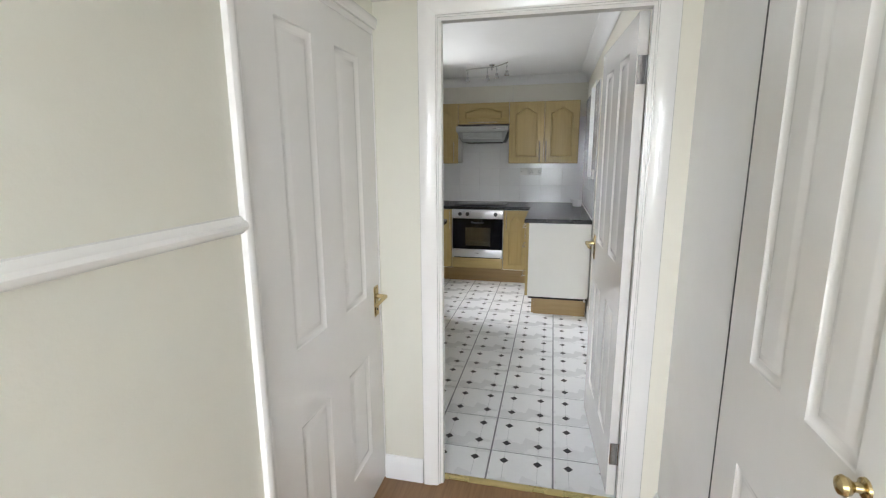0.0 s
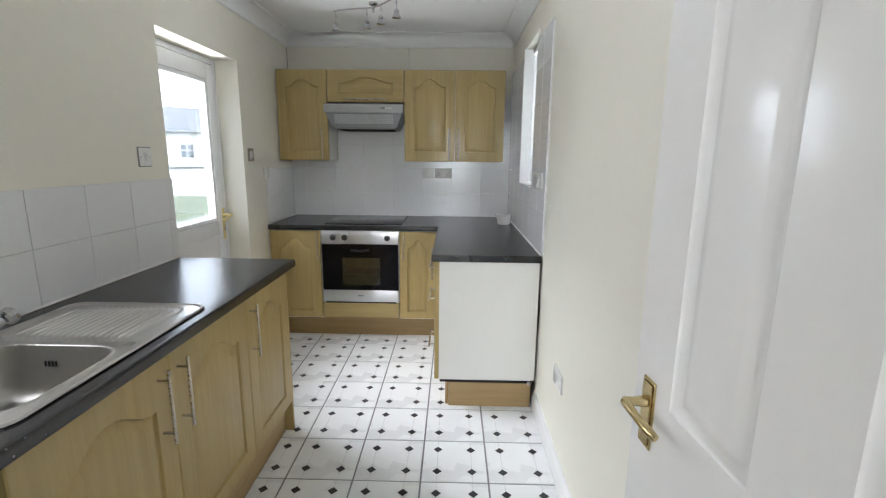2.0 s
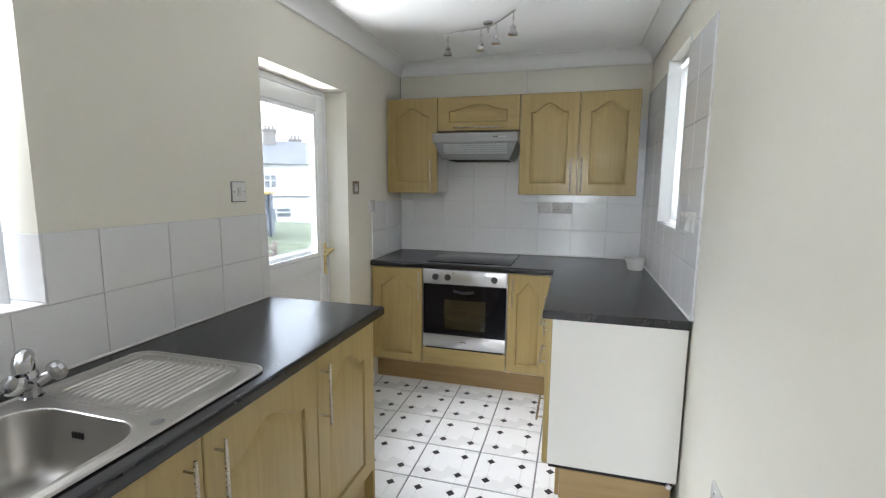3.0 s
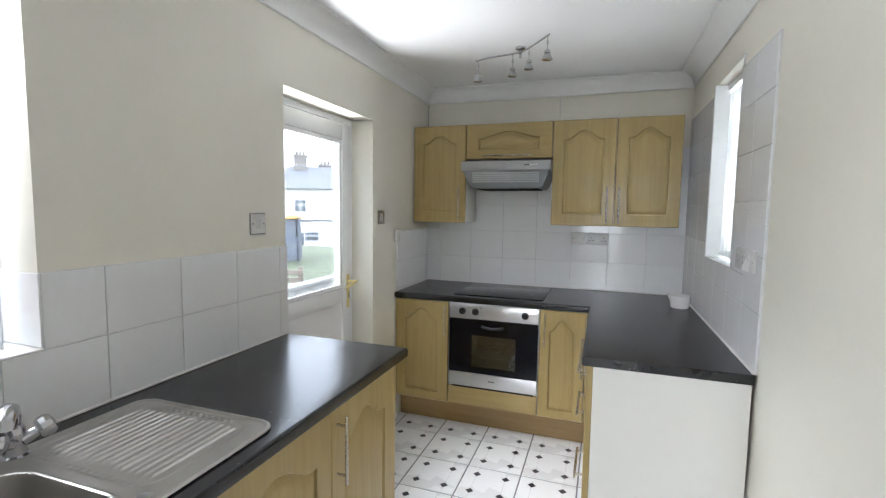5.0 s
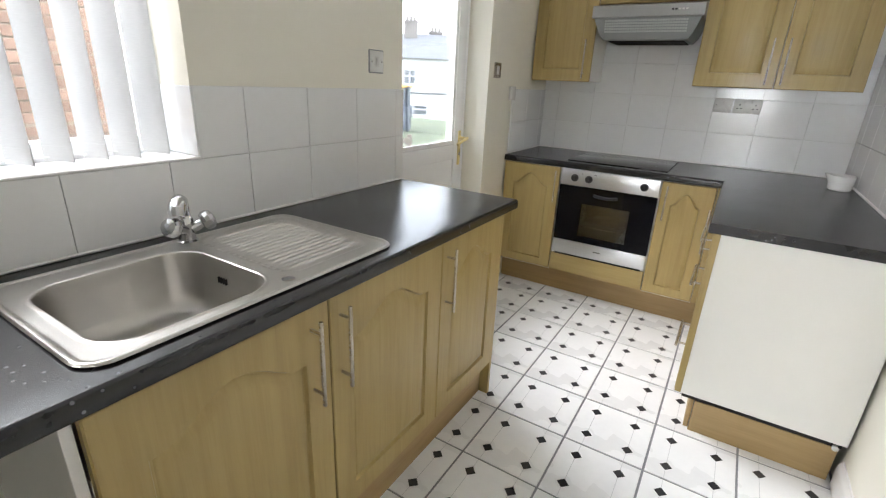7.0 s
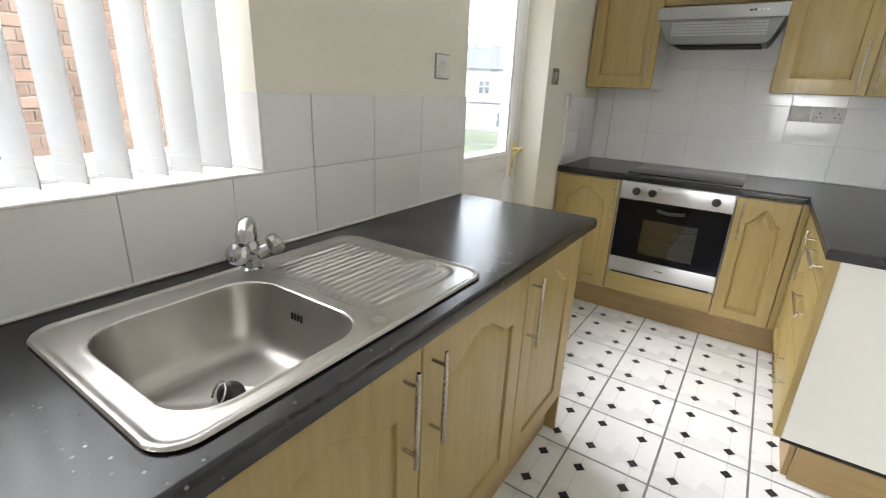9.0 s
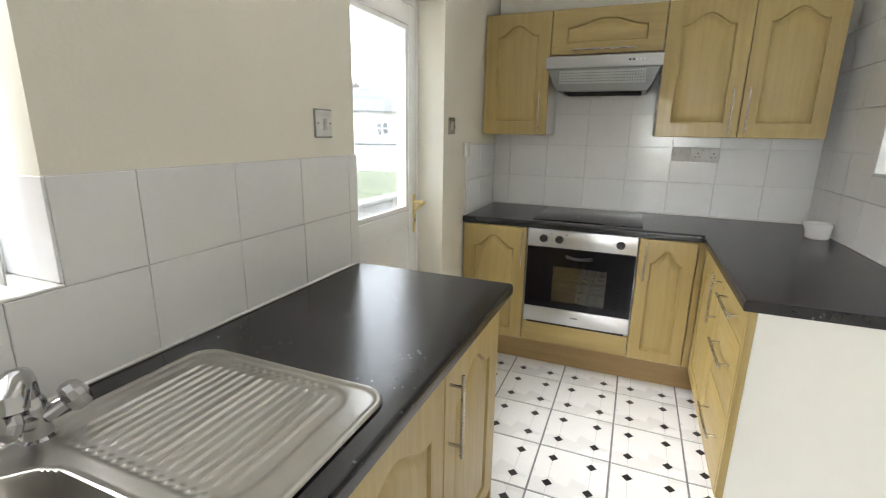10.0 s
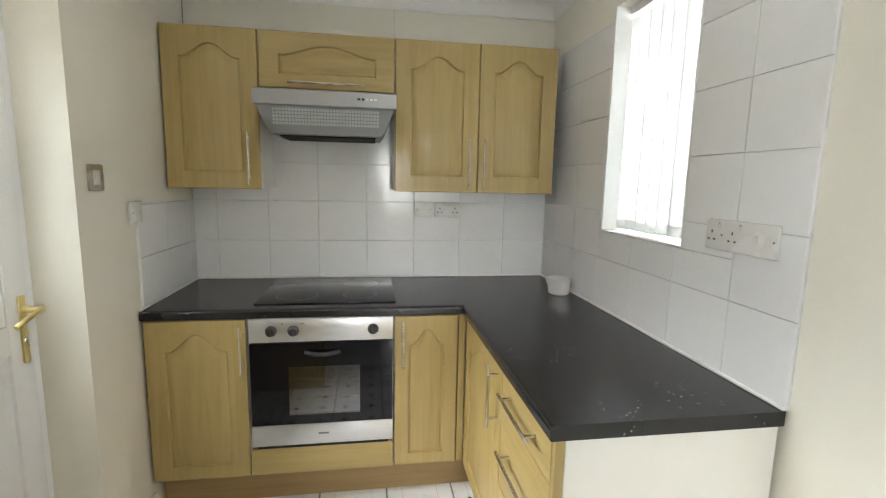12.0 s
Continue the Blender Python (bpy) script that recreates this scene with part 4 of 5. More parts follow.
# ---- back run ----
def back_run():
    yf = 5.515
    z0, z1 = 0.180, 0.872
    for a, b, hx in ((-1.294, -0.908, -0.925), (-0.306, -0.028, -0.270)):
        c = thing("base_cabinet", ((a + b) / 2, yf + 0.3, z0), "oak-effect base cabinet beside the oven", "cabinet", "oven side base cabinets")
        part("body", one_box(a + 0.001, b - 0.001, yf + 0.022, YB - 0.02, z0 - 0.01, z1 + 0.004), MELAMINE, c)
        side = 0.070 if b - a > 0.3 else 0.060
        d = part("door", put(arched_door(b - a - 0.004, z1 - z0, 0.075, side, 0.055, 0.055), facing((a + 0.002, yf, z0), "-y")), OAK_Z, c, "oak-effect door with raised arched panel", True)
        handle(d, facing((hx, yf, 0.752), "-y"), 0.205)
    # filler beside the corner
    solo("corner_filler", one_box(-0.026, 0.004, yf + 0.003, yf + 0.022, z0, z1 + 0.003, 0.001), OAK_Z, "oak-effect corner filler strip", "filler")
    solo("plinth", one_box(XL + 0.004, 0.066, 5.617, 5.635, 0.0, 0.168, 0.001), PLINTH_X, "oak-effect plinth board below the oven units", "plinth", "plinths")
    h = thing("oven_housing", (-0.607, yf + 0.3, 0.17), "oak-effect oven housing with a panel below the oven", "cabinet")
    bm = bmesh.new()
    for q in ((-0.905, -0.889, yf + 0.024, YB - 0.02, 0.172, 0.873), (-0.325, -0.309, yf + 0.024, YB - 0.02, 0.172, 0.873), (-0.889, -0.325, yf + 0.090, YB - 0.02, 0.172, 0.308), (-0.889, -0.325, YB - 0.036, YB - 0.02, 0.308, 0.873)):
        box(bm, *q)
    part("body", bm, MELAMINE, h)
    part("lower_panel", put(flat_front(0.594, 0.120), facing((-0.904, yf, 0.180), "-y")), OAK_X, h, "plain oak-effect panel", True)


back_run()


def oven():
    x0, x1, yf = -0.898, -0.312, 5.512
    o = thing("oven", ((x0 + x1) / 2, yf, 0.31), "built-in electric oven, steel trim and black glass door", "oven")
    w = x1 - x0
    panel = part("control_panel", one_box(x0, x1, yf, yf + 0.022, 0.773, 0.874, 0.003, 2), OVEN_STEEL, o, "brushed steel control panel", True)
    for kx in (-0.809, -0.721, -0.396):
        bm = bmesh.new()
        lathe(bm, (kx, yf, 0.822), (0, -1, 0), [(0, 0.023), (0.004, 0.023), (0.006, 0.020), (0.020, 0.0185), (0.023, 0.016), (0.0235, 0.004)], 22)
        box(bm, kx - 0.003, kx + 0.003, yf - 0.027, yf - 0.02, 0.806, 0.838, 0.001)
        part("knob", bm, BLACK, panel, "black control knob", True)
    for kx in (-0.765, -0.688, -0.680):
        bm = bmesh.new()
        lathe(bm, (kx, yf, 0.852), (0, -1, 0), [(0, 0.003), (0.0008, 0.003), (0.001, 0.001)], 8)
        part("indicator", bm, BLACK, panel)
    # door: glass with a window cut through
    wx0, wx1, wz0, wz1 = -0.745, -0.452, 0.448, 0.664
    bm = wall_boxes(bmesh.new(), (x0 + 0.002, x1 - 0.002), (0.408, 0.769), [(wx0, wx1, wz0, wz1)], lambda b, u0, u1, v0, v1: box(b, u0, u1, yf - 0.002, yf + 0.020, v0, v1))
    door = part("oven_door", bm, BLACK_GLASS, o, "black glass oven door")
    p = part("oven_window", one_box(wx0 + 0.0005, wx1 - 0.0005, yf - 0.001, yf + 0.003, wz0 + 0.0005, wz1 - 0.0005), OVEN_PANE, door, "tinted oven window")
    p.visible_shadow = False
    bm = bmesh.new()
    n = 12
    path = [(-0.675 + 0.140 * i / n, yf - 0.003 - 0.016 * math.sin(math.pi * i / n) ** 0.6, 0.728 - 0.006 * math.sin(math.pi * i / n)) for i in range(n + 1)]
    tube(bm, path, 0.009, 10)
    part("door_grip", bm, BLACK, door, "black moulded door grip", True)
    part("bottom_trim", one_box(x0, x1, yf - 0.001, yf + 0.020, 0.312, 0.405, 0.003, 2), OVEN_STEEL, o, "brushed steel lower trim", True)
    bm = bmesh.new()
    box(bm, -0.628, -0.584, yf - 0.0022, yf - 0.0008, 0.357, 0.365)
    part("maker_mark", bm, DARK_OVEN, o, "small dark maker's mark")
    # solid dark strip in place of the shadow between trim and lower panel
    part("oven_gap_shade", one_box(x0 + 0.02, x1 - 0.02, yf + 0.001, yf + 0.012, 0.3005, 0.3115), SHADOW_GAP, o, "dark gap below the oven trim")
    # lining, racks
    bm = bmesh.new()
    a, b, c, d, e = x0 + 0.07, x1 - 0.07, yf + 0.021, yf + 0.42, 0.012
    for q in ((a, b, d, d + e, 0.43, 0.70), (a, a + e, c, d, 0.43, 0.70), (b - e, b, c, d, 0.43, 0.70), (a, b, c, d, 0.70, 0.712), (a, b, c, d, 0.418, 0.43)):
        box(bm, *q)
    part("oven_cavity", bm, DARK_OVEN, o, "dark enamelled oven interior")
    bm = bmesh.new()
    for z in (0.505, 0.58):
        tube(bm, [(a + 0.012, c + 0.02, z), (b - 0.012, c + 0.02, z)], 0.0035, 8)
        tube(bm, [(a + 0.012, d - 0.03, z), (b - 0.012, d - 0.03, z)], 0.0035, 8)
        for i in range(9):
            x = a + 0.03 + (b - a - 0.06) * i / 8
            tube(bm, [(x, c + 0.02, z), (x, d - 0.03, z)], 0.0018, 6)
    part("wire_rack", bm, STEEL, o, "chromed wire racks", True)


oven()

hob = thing("hob", (-0.594, 5.85, TOP), "black ceramic glass hob set in the worktop", "hob")
part("glass_top", one_box(-0.890, -0.298, 5.584, 6.100, TOP - 0.001, TOP + 0.006, 0.002, 2), HOB_GLASS, hob, "", True)
for cx, cy, r in ((-0.735, 5.72, 0.09), (-0.455, 5.72, 0.075), (-0.735, 5.97, 0.075), (-0.455, 5.97, 0.09)):
    bm = bmesh.new()
    n = 40
    rings(bm, [[(cx + q * math.cos(2 * math.pi * i / n), cy + q * math.sin(2 * math.pi * i / n), TOP + 0.0064) for i in range(n)] for q in (r, r - 0.0025)], cap=False)
    part("cooking_zone", bm, VINYL_LINE, hob, "thin grey ring")


# ---- right run ----
def right_run():
    xf = 0.004
    z0, z1 = 0.180, 0.872
    c = thing("base_cabinet", (0.28, 5.19, z0), "oak-effect corner base cabinet with one door", "cabinet", "side base cabinets")
    part("body", one_box(xf + 0.022, XR - 0.02, 4.941, 5.53, z0 - 0.01, z1 + 0.004), MELAMINE, c)
    d = part("door", put(arched_door(0.556, z1 - z0, 0.075, 0.07, 0.055, 0.055), facing((xf, 5.498, z0), "-x")), OAK_Z, c, "oak-effect door with raised arched panel", True)
    handle(d, facing((xf, 4.985, 0.752), "-x"), 0.215)
    u = thing("drawer_unit", (0.28, 4.71, z0), "oak-effect unit of three drawers", "drawers", "side base cabinets")
    part("body", one_box(xf + 0.022, XR - 0.02, 4.538, 4.939, z0 - 0.01, z1 + 0.004), MELAMINE, u)
    for a, b in ((0.180, 0.470), (0.474, 0.745), (0.749, 0.872)):
        f = part("drawer_front", put(flat_front(0.400, b - a, 0.02), facing((xf, 4.938, a), "-x")), OAK_Y, u, "plain oak-effect drawer front", True)
        hz = {0.180: 0.345, 0.474: 0.628, 0.749: 0.815}[a]
        handle(f, facing((xf, 4.738, hz), "-x"), 0.265, False)
    p = thing("end_panel", (0.28, 4.48, 0.18), "cream white end panel of the drawer unit", "panel")
    part("board", one_box(0.030, XR - 0.004, 4.518, 4.536, 0.182, 0.876, 0.001), MELAMINE, p)
    part("edging", one_box(0.006, 0.0295, 4.519, 4.537, 0.182, 0.876, 0.001), OAK_Z, p, "oak-effect front edge")
    # near-black box that paints the shaded gap between panel and plinth
    part("under_panel_shade", one_box(0.036, XR - 0.010, 4.550, 4.564, 0.1485, 0.1815), SHADOW_GAP, p, "dark strip standing in for the shade under the panel")
    solo("plinth", one_box(0.088, XR - 0.018, 4.546, 4.566, 0.0, 0.148, 0.001), PLINTH_X, "oak-effect plinth return below the cream panel", "plinth", "plinths")
    solo("plinth", one_box(0.068, 0.086, 4.564, 5.635, 0.0, 0.166, 0.001), PLINTH_Y, "oak-effect plinth board below the drawers", "plinth", "plinths")
    bm = bmesh.new()
    lathe(bm, (XR - 0.030, 4.546, 0.152), (0, -1, 0), [(0, 0.010), (0.012, 0.011), (0.014, 0.006)], 14)
    solo("plinth_clip", bm, PLASTIC, "small white plastic plinth clip", "clip", smooth=True)


right_run()


# ---- wall cupboards and hood ----
def wall_units():
    yf = 5.833
    z0, z1 = 1.397, 2.096
    for a, b, doors, lab in ((-1.296, -0.898, ((-1.296, -0.898, -0.943),), "single-door oak-effect wall cupboard"), (-0.294, 0.492, ((-0.294, 0.106, 0.060), (0.106, 0.492, 0.132)), "double-door oak-effect wall cupboard")):
        c = thing("wall_cupboard", ((a + b) / 2, yf + 0.15, z0), lab, "cupboard", "wall cupboards")
        part("body", one_box(a + 0.001, b - 0.001, yf + 0.021, YB - 0.002, z0 + 0.004, z1 - 0.002), MELAMINE, c, "white carcass")
        for p, q, hx in doors:
            d = part("door", put(arched_door(q - p - 0.003, z1 - z0, 0.060, 0.072, 0.068, 0.075), facing((p + 0.0015, yf, z0), "-y")), OAK_Z, c, "oak-effect door with raised arched panel", True)
            handle(d, facing((hx, yf, 1.535), "-y"), 0.235)
    c = thing("wall_cupboard", (-0.596, yf + 0.15, 1.85), "low oak-effect flap cupboard over the hood", "cupboard", "wall cupboards")
    part("body", one_box(-0.896, -0.296, yf + 0.021, YB - 0.002, 1.858, z1 - 0.002), MELAMINE, c, "white carcass")
    d = part("door", put(arched_door(0.597, z1 - 1.852, 0.045, 0.085, 0.055, 0.060, shoulder=0.05), facing((-0.8945, yf, 1.852), "-y")), OAK_X, c, "oak-effect flap with raised curved panel", True)
    handle(d, facing((-0.600, yf, 1.873), "-y"), 0.335, False)


wall_units()


def hood():
    x0, x1 = -0.900, -0.293
    h = thing("cooker_hood", (-0.597, 5.9, 1.64), "silver grey cooker hood with slotted grille", "cooker hood")
    prof = [(5.722, 1.763), (5.720, 1.768), (5.720, 1.824), (5.724, 1.829), (6.13, 1.845), (6.13, 1.763)]
    bm = bmesh.new()
    extrude(bm, lambda s: [(s, y, z) for y, z in prof], x0, x1)
    part("canopy", bm, HOOD_GREY, h, "", True)
    # tapering lower body with a recessed grille
    bm = bmesh.new()
    up = [(x0 + 0.010, 5.735, 1.762), (x1 - 0.010, 5.735, 1.762), (x1 - 0.010, 6.13, 1.762), (x0 + 0.010, 6.13, 1.762)]
    lo = [(x0 + 0.045, 5.758, 1.672), (x1 - 0.045, 5.758, 1.672), (x1 - 0.045, 6.12, 1.672), (x0 + 0.045, 6.12, 1.672)]
    lo2 = [(x0 + 0.066, 5.772, 1.645), (x1 - 0.066, 5.772, 1.645), (x1 - 0.066, 6.11, 1.645), (x0 + 0.066, 6.11, 1.645)]
    rings(bm, [up, lo, lo2])
    body = part("visor", bm, VISOR_GREY, h, "tapered grey lower body", True)
    # slotted grille on the slope
    a, b = Vector((0, 5.7365, 1.756)), Vector((0, 5.7565, 1.678))
    nrm = Vector((0, -(a.z - b.z), -(b.y - a.y))).normalized()
    bm = bmesh.new()
    gx0, gx1, n = x0 + 0.075, x1 - 0.075, 34
    for r in range(5):
        s0, s1 = 0.06 + 0.185 * r, 0.06 + 0.185 * r + 0.13
        p, q = a.lerp(b, s0), a.lerp(b, s1)
        for i in range(n):
            xa = gx0 + (gx1 - gx0) * (i + 0.12) / n
            xb = gx0 + (gx1 - gx0) * (i + 0.88) / n
            quad = [Vector((xa, p.y, p.z)), Vector((xb, p.y, p.z)), Vector((xb, q.y, q.z)), Vector((xa, q.y, q.z))]
            rings(bm, [[v + nrm * 0.0002 for v in quad], [v + nrm * 0.004 for v in quad]])
    part("grille", bm, MESH_GREY, body, "pale grey slotted grille")
    part("filter", one_box(x0 + 0.09, x1 - 0.09, 5.83, 6.09, 1.639, 1.6445), SHADOW_GAP, body, "dark filter opening")
    for i in range(5):
        kx = -0.462 + 0.018 * i
        part("button", one_box(kx, kx + 0.012, 5.716, 5.721, 1.793, 1.802, 0.001), BLACK if i < 2 else PLASTIC, h, "small push button")


hood()

# ---- electrical fittings ----
def plate_on(way, at, w, h, t, name, label, category, mat, group=""):
    m = facing(at, way)
    c = thing(name, at, label, category, group)
    p = part("faceplate", put(one_box(-w / 2, w / 2, -h / 2, h / 2, 0, t, 0.0035, 2), m), mat, c, "", True)
    return c, p, m, t


def rocker(p, m, t, u, mat=PLASTIC, v=0.0, w=0.012, h=0.022):
    bm = bmesh.new()
    extrude(bm, lambda s: [(s, v - h / 2, t - 0.001), (s, v - h / 2, t + 0.0015), (s, v, t + 0.0025), (s, v + h / 2, t + 0.005), (s, v + h / 2, t - 0.001)], u - w / 2, u + w / 2)
    part("rocker", put(bm, m), mat, p)


def screws(p, m, t, us, v=0.0):
    for u in us:
        bm = bmesh.new()
        lathe(bm, (u, v, t), (0, 0, 1), [(0, 0.0035), (0.001, 0.003), (0.0012, 0.001)], 8)
        part("screw", put(bm, m), CHROME, p)


def pins(p, m, t, u, v=-0.008):
    for du, dv, w, h in ((0, 0.016, 0.005, 0.009), (-0.011, -0.006, 0.008, 0.005), (0.011, -0.006, 0.008, 0.005)):
        part("pin_slot", put(one_box(u + du - w / 2, u + du + w / 2, v + dv - h / 2, v + dv + h / 2, t - 0.002, t + 0.0004), m), BLACK, p)


c, p, m, t = plate_on("+x", (WL, 4.182, 1.424), 0.090, 0.090, 0.006, "light_switch", "brushed steel light switch with one white rocker", "switch", VISOR_GREY, "switches")
p = part("front_plate", put(one_box(-0.0405, 0.0405, -0.0405, 0.0405, t - 0.001, t + 0.002, 0.001), m), SWITCH_STEEL, c, "satin steel front plate")
t += 0.002
part("insert", put(one_box(-0.014, 0.014, -0.019, 0.019, t - 0.003, t + 0.0012, 0.001), m), PLASTIC, p, "white insert")
rocker(p, m, t + 0.001, 0.001, PLASTIC, 0.0, 0.016, 0.028)
screws(p, m, t, (-0.031, 0.031))
c, p, m, t = plate_on("+x", (WL, 5.305, 1.437), 0.086, 0.088, 0.008, "fused_switch", "brushed steel switch plate beside the cupboard", "switch", STEEL, "switches")
part("insert", put(one_box(-0.018, 0.018, -0.024, 0.024, t - 0.004, t + 0.001, 0.001), m), PLASTIC, p, "white insert")
rocker(p, m, t + 0.001, 0.0)
c, p, m, t = plate_on("+x", (XL - 0.002, 5.535, 1.305), 0.086, 0.086, 0.012, "blank_plate", "white square outlet plate at the tile edge", "outlet", PLASTIC, "outlets")
screws(p, m, t, (-0.03, 0.03))
c, p, m, t = plate_on("-y", (-0.120, YB, 1.294), 0.100, 0.086, 0.011, "wall_socket", "white cooker connection plate under the wall cupboard", "outlet", PLASTIC, "outlets")
rocker(p, m, t, 0.0, PLASTIC, 0.012)
screws(p, m, t, (-0.036, 0.036), 0.0)
c, p, m, t = plate_on("-y", (0.012, YB, 1.294), 0.146, 0.086, 0.011, "wall_socket", "white double wall socket under the wall cupboard", "outlet", PLASTIC, "outlets")
for u in (-0.042, 0.042):
    pins(p, m, t, u)
    rocker(p, m, t, u * 0.45, PLASTIC, 0.026, 0.010, 0.016)
c, p, m, t = plate_on("-x", (XR, 4.698, 1.314), 0.245, 0.086, 0.012, "wall_socket", "long white triple socket and switch plate", "outlet", PLASTIC, "outlets")
for u in (-0.098, -0.022):
    pins(p, m, t, u)
    part("indicator", put(one_box(u + 0.022, u + 0.030, 0.0325, 0.0345, t - 0.001, t + 0.0006), m), RED_MARK, p, "small red switch mark")
    rocker(p, m, t, u + 0.026, PLASTIC, 0.024, 0.010, 0.016)
rocker(p, m, t, 0.058, PLASTIC, 0.0, 0.014, 0.026)
part("fuse_holder", put(one_box(0.086, 0.104, -0.012, 0.012, t - 0.001, t + 0.002, 0.001), m), PLASTIC, p)
screws(p, m, t, (-0.060, 0.112))
c, p, m, t = plate_on("-x", (WR, 4.005, 0.458), 0.146, 0.086, 0.010, "wall_socket", "white double wall socket low on the wall", "outlet", PLASTIC, "outlets")
for u in (-0.042, 0.042):
    pins(p, m, t, u)
    rocker(p, m, t, u * 0.45, PLASTIC, 0.026, 0.010, 0.016)


# ---- ceiling spotlights ----
def spotlight_bar():
    s = thing("ceiling_spotlight", (-0.45, 5.22, CEIL), "bent chrome spotlight bar with four hanging spots", "ceiling light")
    bm = bmesh.new()
    lathe(bm, (-0.44, 5.335, CEIL), (0, 0, -1), [(0, 0.030), (0.010, 0.030), (0.016, 0.024), (0.020, 0.009), (0.060, 0.007)], 26)
    part("ceiling_rose", bm, CHROME, s, "", True)
    bm = bmesh.new()
    path = [(-0.725, 5.408), (-0.66, 5.396), (-0.58, 5.380), (-0.49, 5.352), (-0.43, 5.310), (-0.377, 5.243), (-0.315, 5.165), (-0.252, 5.095)]
    tube(bm, [(x, y, 2.394 + 0.008 * math.sin(i * 0.9)) for i, (x, y) in enumerate(path)], 0.005, 10)
    bar = part("bar", bm, CHROME, s, "", True)
    for x, y in ((-0.706, 5.404), (-0.487, 5.354), (-0.377, 5.243), (-0.262, 5.108)):
        bm = bmesh.new()
        tube(bm, [(x, y, 2.394), (x, y, 2.312)], 0.0028, 8)
        lathe(bm, (x, y, 2.367), (0, 0, -1), [(0, 0.006), (0.018, 0.006)], 10)
        stem = part("stem", bm, CHROME, s, "", True)
        bm = bmesh.new()
        lathe(bm, (x, y, 2.322), (0, 0, -1), [(0, 0.008), (0.006, 0.016), (0.016, 0.017), (0.020, 0.013), (0.026, 0.018), (0.046, 0.027), (0.050, 0.027), (0.047, 0.021), (0.038, 0.008)], 22)
        part("spot_head", bm, CHROME, stem, "small chrome spot lamp", True)


spotlight_bar()


# ---- small things ----
def dish():
    d = thing("small_pot", (0.500, 5.700, TOP), "small white oval pot on the worktop corner", "pot")
    bm = bmesh.new()
    n = 32
    cx, cy = 0.500, 5.700

    def ring(rx, ry, z, lip=0.0):
        out = []
        for i in range(n):
            a = 2 * math.pi * i / n
            out.append((cx + rx * math.cos(a) - lip * max(0, -math.cos(a)) ** 6, cy + ry * math.sin(a), TOP + z + lip * 0.25 * max(0, -math.cos(a)) ** 6))
        return out

    vs = rings(bm, [ring(0.044, 0.048, 0.0005), ring(0.050, 0.054, 0.006), ring(0.055, 0.059, 0.040), ring(0.057, 0.061, 0.076, 0.018), ring(0.054, 0.058, 0.078, 0.018), ring(0.051, 0.055, 0.040), ring(0.045, 0.049, 0.010)])
    bm.faces.new(list(reversed(vs[0])))
    part("bowl", bm, CERAMIC, d, "", True)


dish()

# capped pipe stubs and a cable above the cupboards
bm = bmesh.new()
tube(bm, [(-0.40, WB, 2.115), (-0.40, WB - 0.04, 2.115), (-0.37, WB - 0.045, 2.113), (-0.345, WB - 0.04, 2.113)], 0.006, 8)
solo("pipe_stub", bm, FENCE_WOOD, "short brown capped pipe above the wall cupboard", "pipe", smooth=True)
bm = bmesh.new()
tube(bm, [(-0.285, WB - 0.004, 2.10), (-0.283, WB - 0.004, 2.20), (-0.285, WB - 0.004, 2.33)], 0.0022, 6)
solo("cable", bm, PLASTIC, "thin pale cable on the end wall", "cable", smooth=True)
bm = bmesh.new()
tube(bm, [(WL + 0.004, WB - 0.006, 2.10), (WL + 0.004, WB - 0.006, 2.32)], 0.0025, 6)
solo("cable", bm, VINYL_LINE, "thin grey cable in the wall corner", "cable", smooth=True)


# ---- outside ----
structure("ground", one_box(-500, 500, -500, 500, -2.60, -2.30), EARTH, "grey green ground reaching the distance")
structure("ground_terrace", one_box(-17, 6, -6, 19, -2.30, -0.17), EARTH, "raised garden ground around the house")
tagged(part("grass", one_box(-11.5, -4.1, 7.6, 18.5, -0.17, -0.07, 0.02), GRASS), "short green lawn beyond the boundary wall", "lawn", "", "stuff")
for i in range(12):
    for j in range(4):
        solo("paving_slab", one_box(-2.25 - 0.62 * j, -1.65 - 0.62 * j, 2.4 + 0.62 * i, 3.0 + 0.62 * i, -0.17, -0.10 + 0.004 * ((i * 3 + j) % 3), 0.006), PAVING, "grey concrete paving slab in the yard", "slab", "yard paving")


def garden_wall():
    w = thing("garden_wall", (-3.98, 9.0, -0.17), "low white rendered boundary wall with a coping", "wall")
    part("wall_body", one_box(-4.06, -3.92, 4.9, 14.0, -0.17, 0.34), PAVING, w)
    for i in range(15):
        part("coping", one_box(-4.09, -3.89, 4.9 + 0.605 * i, 5.5 + 0.605 * i, 0.34, 0.40, 0.01), PAVING, w)


garden_wall()


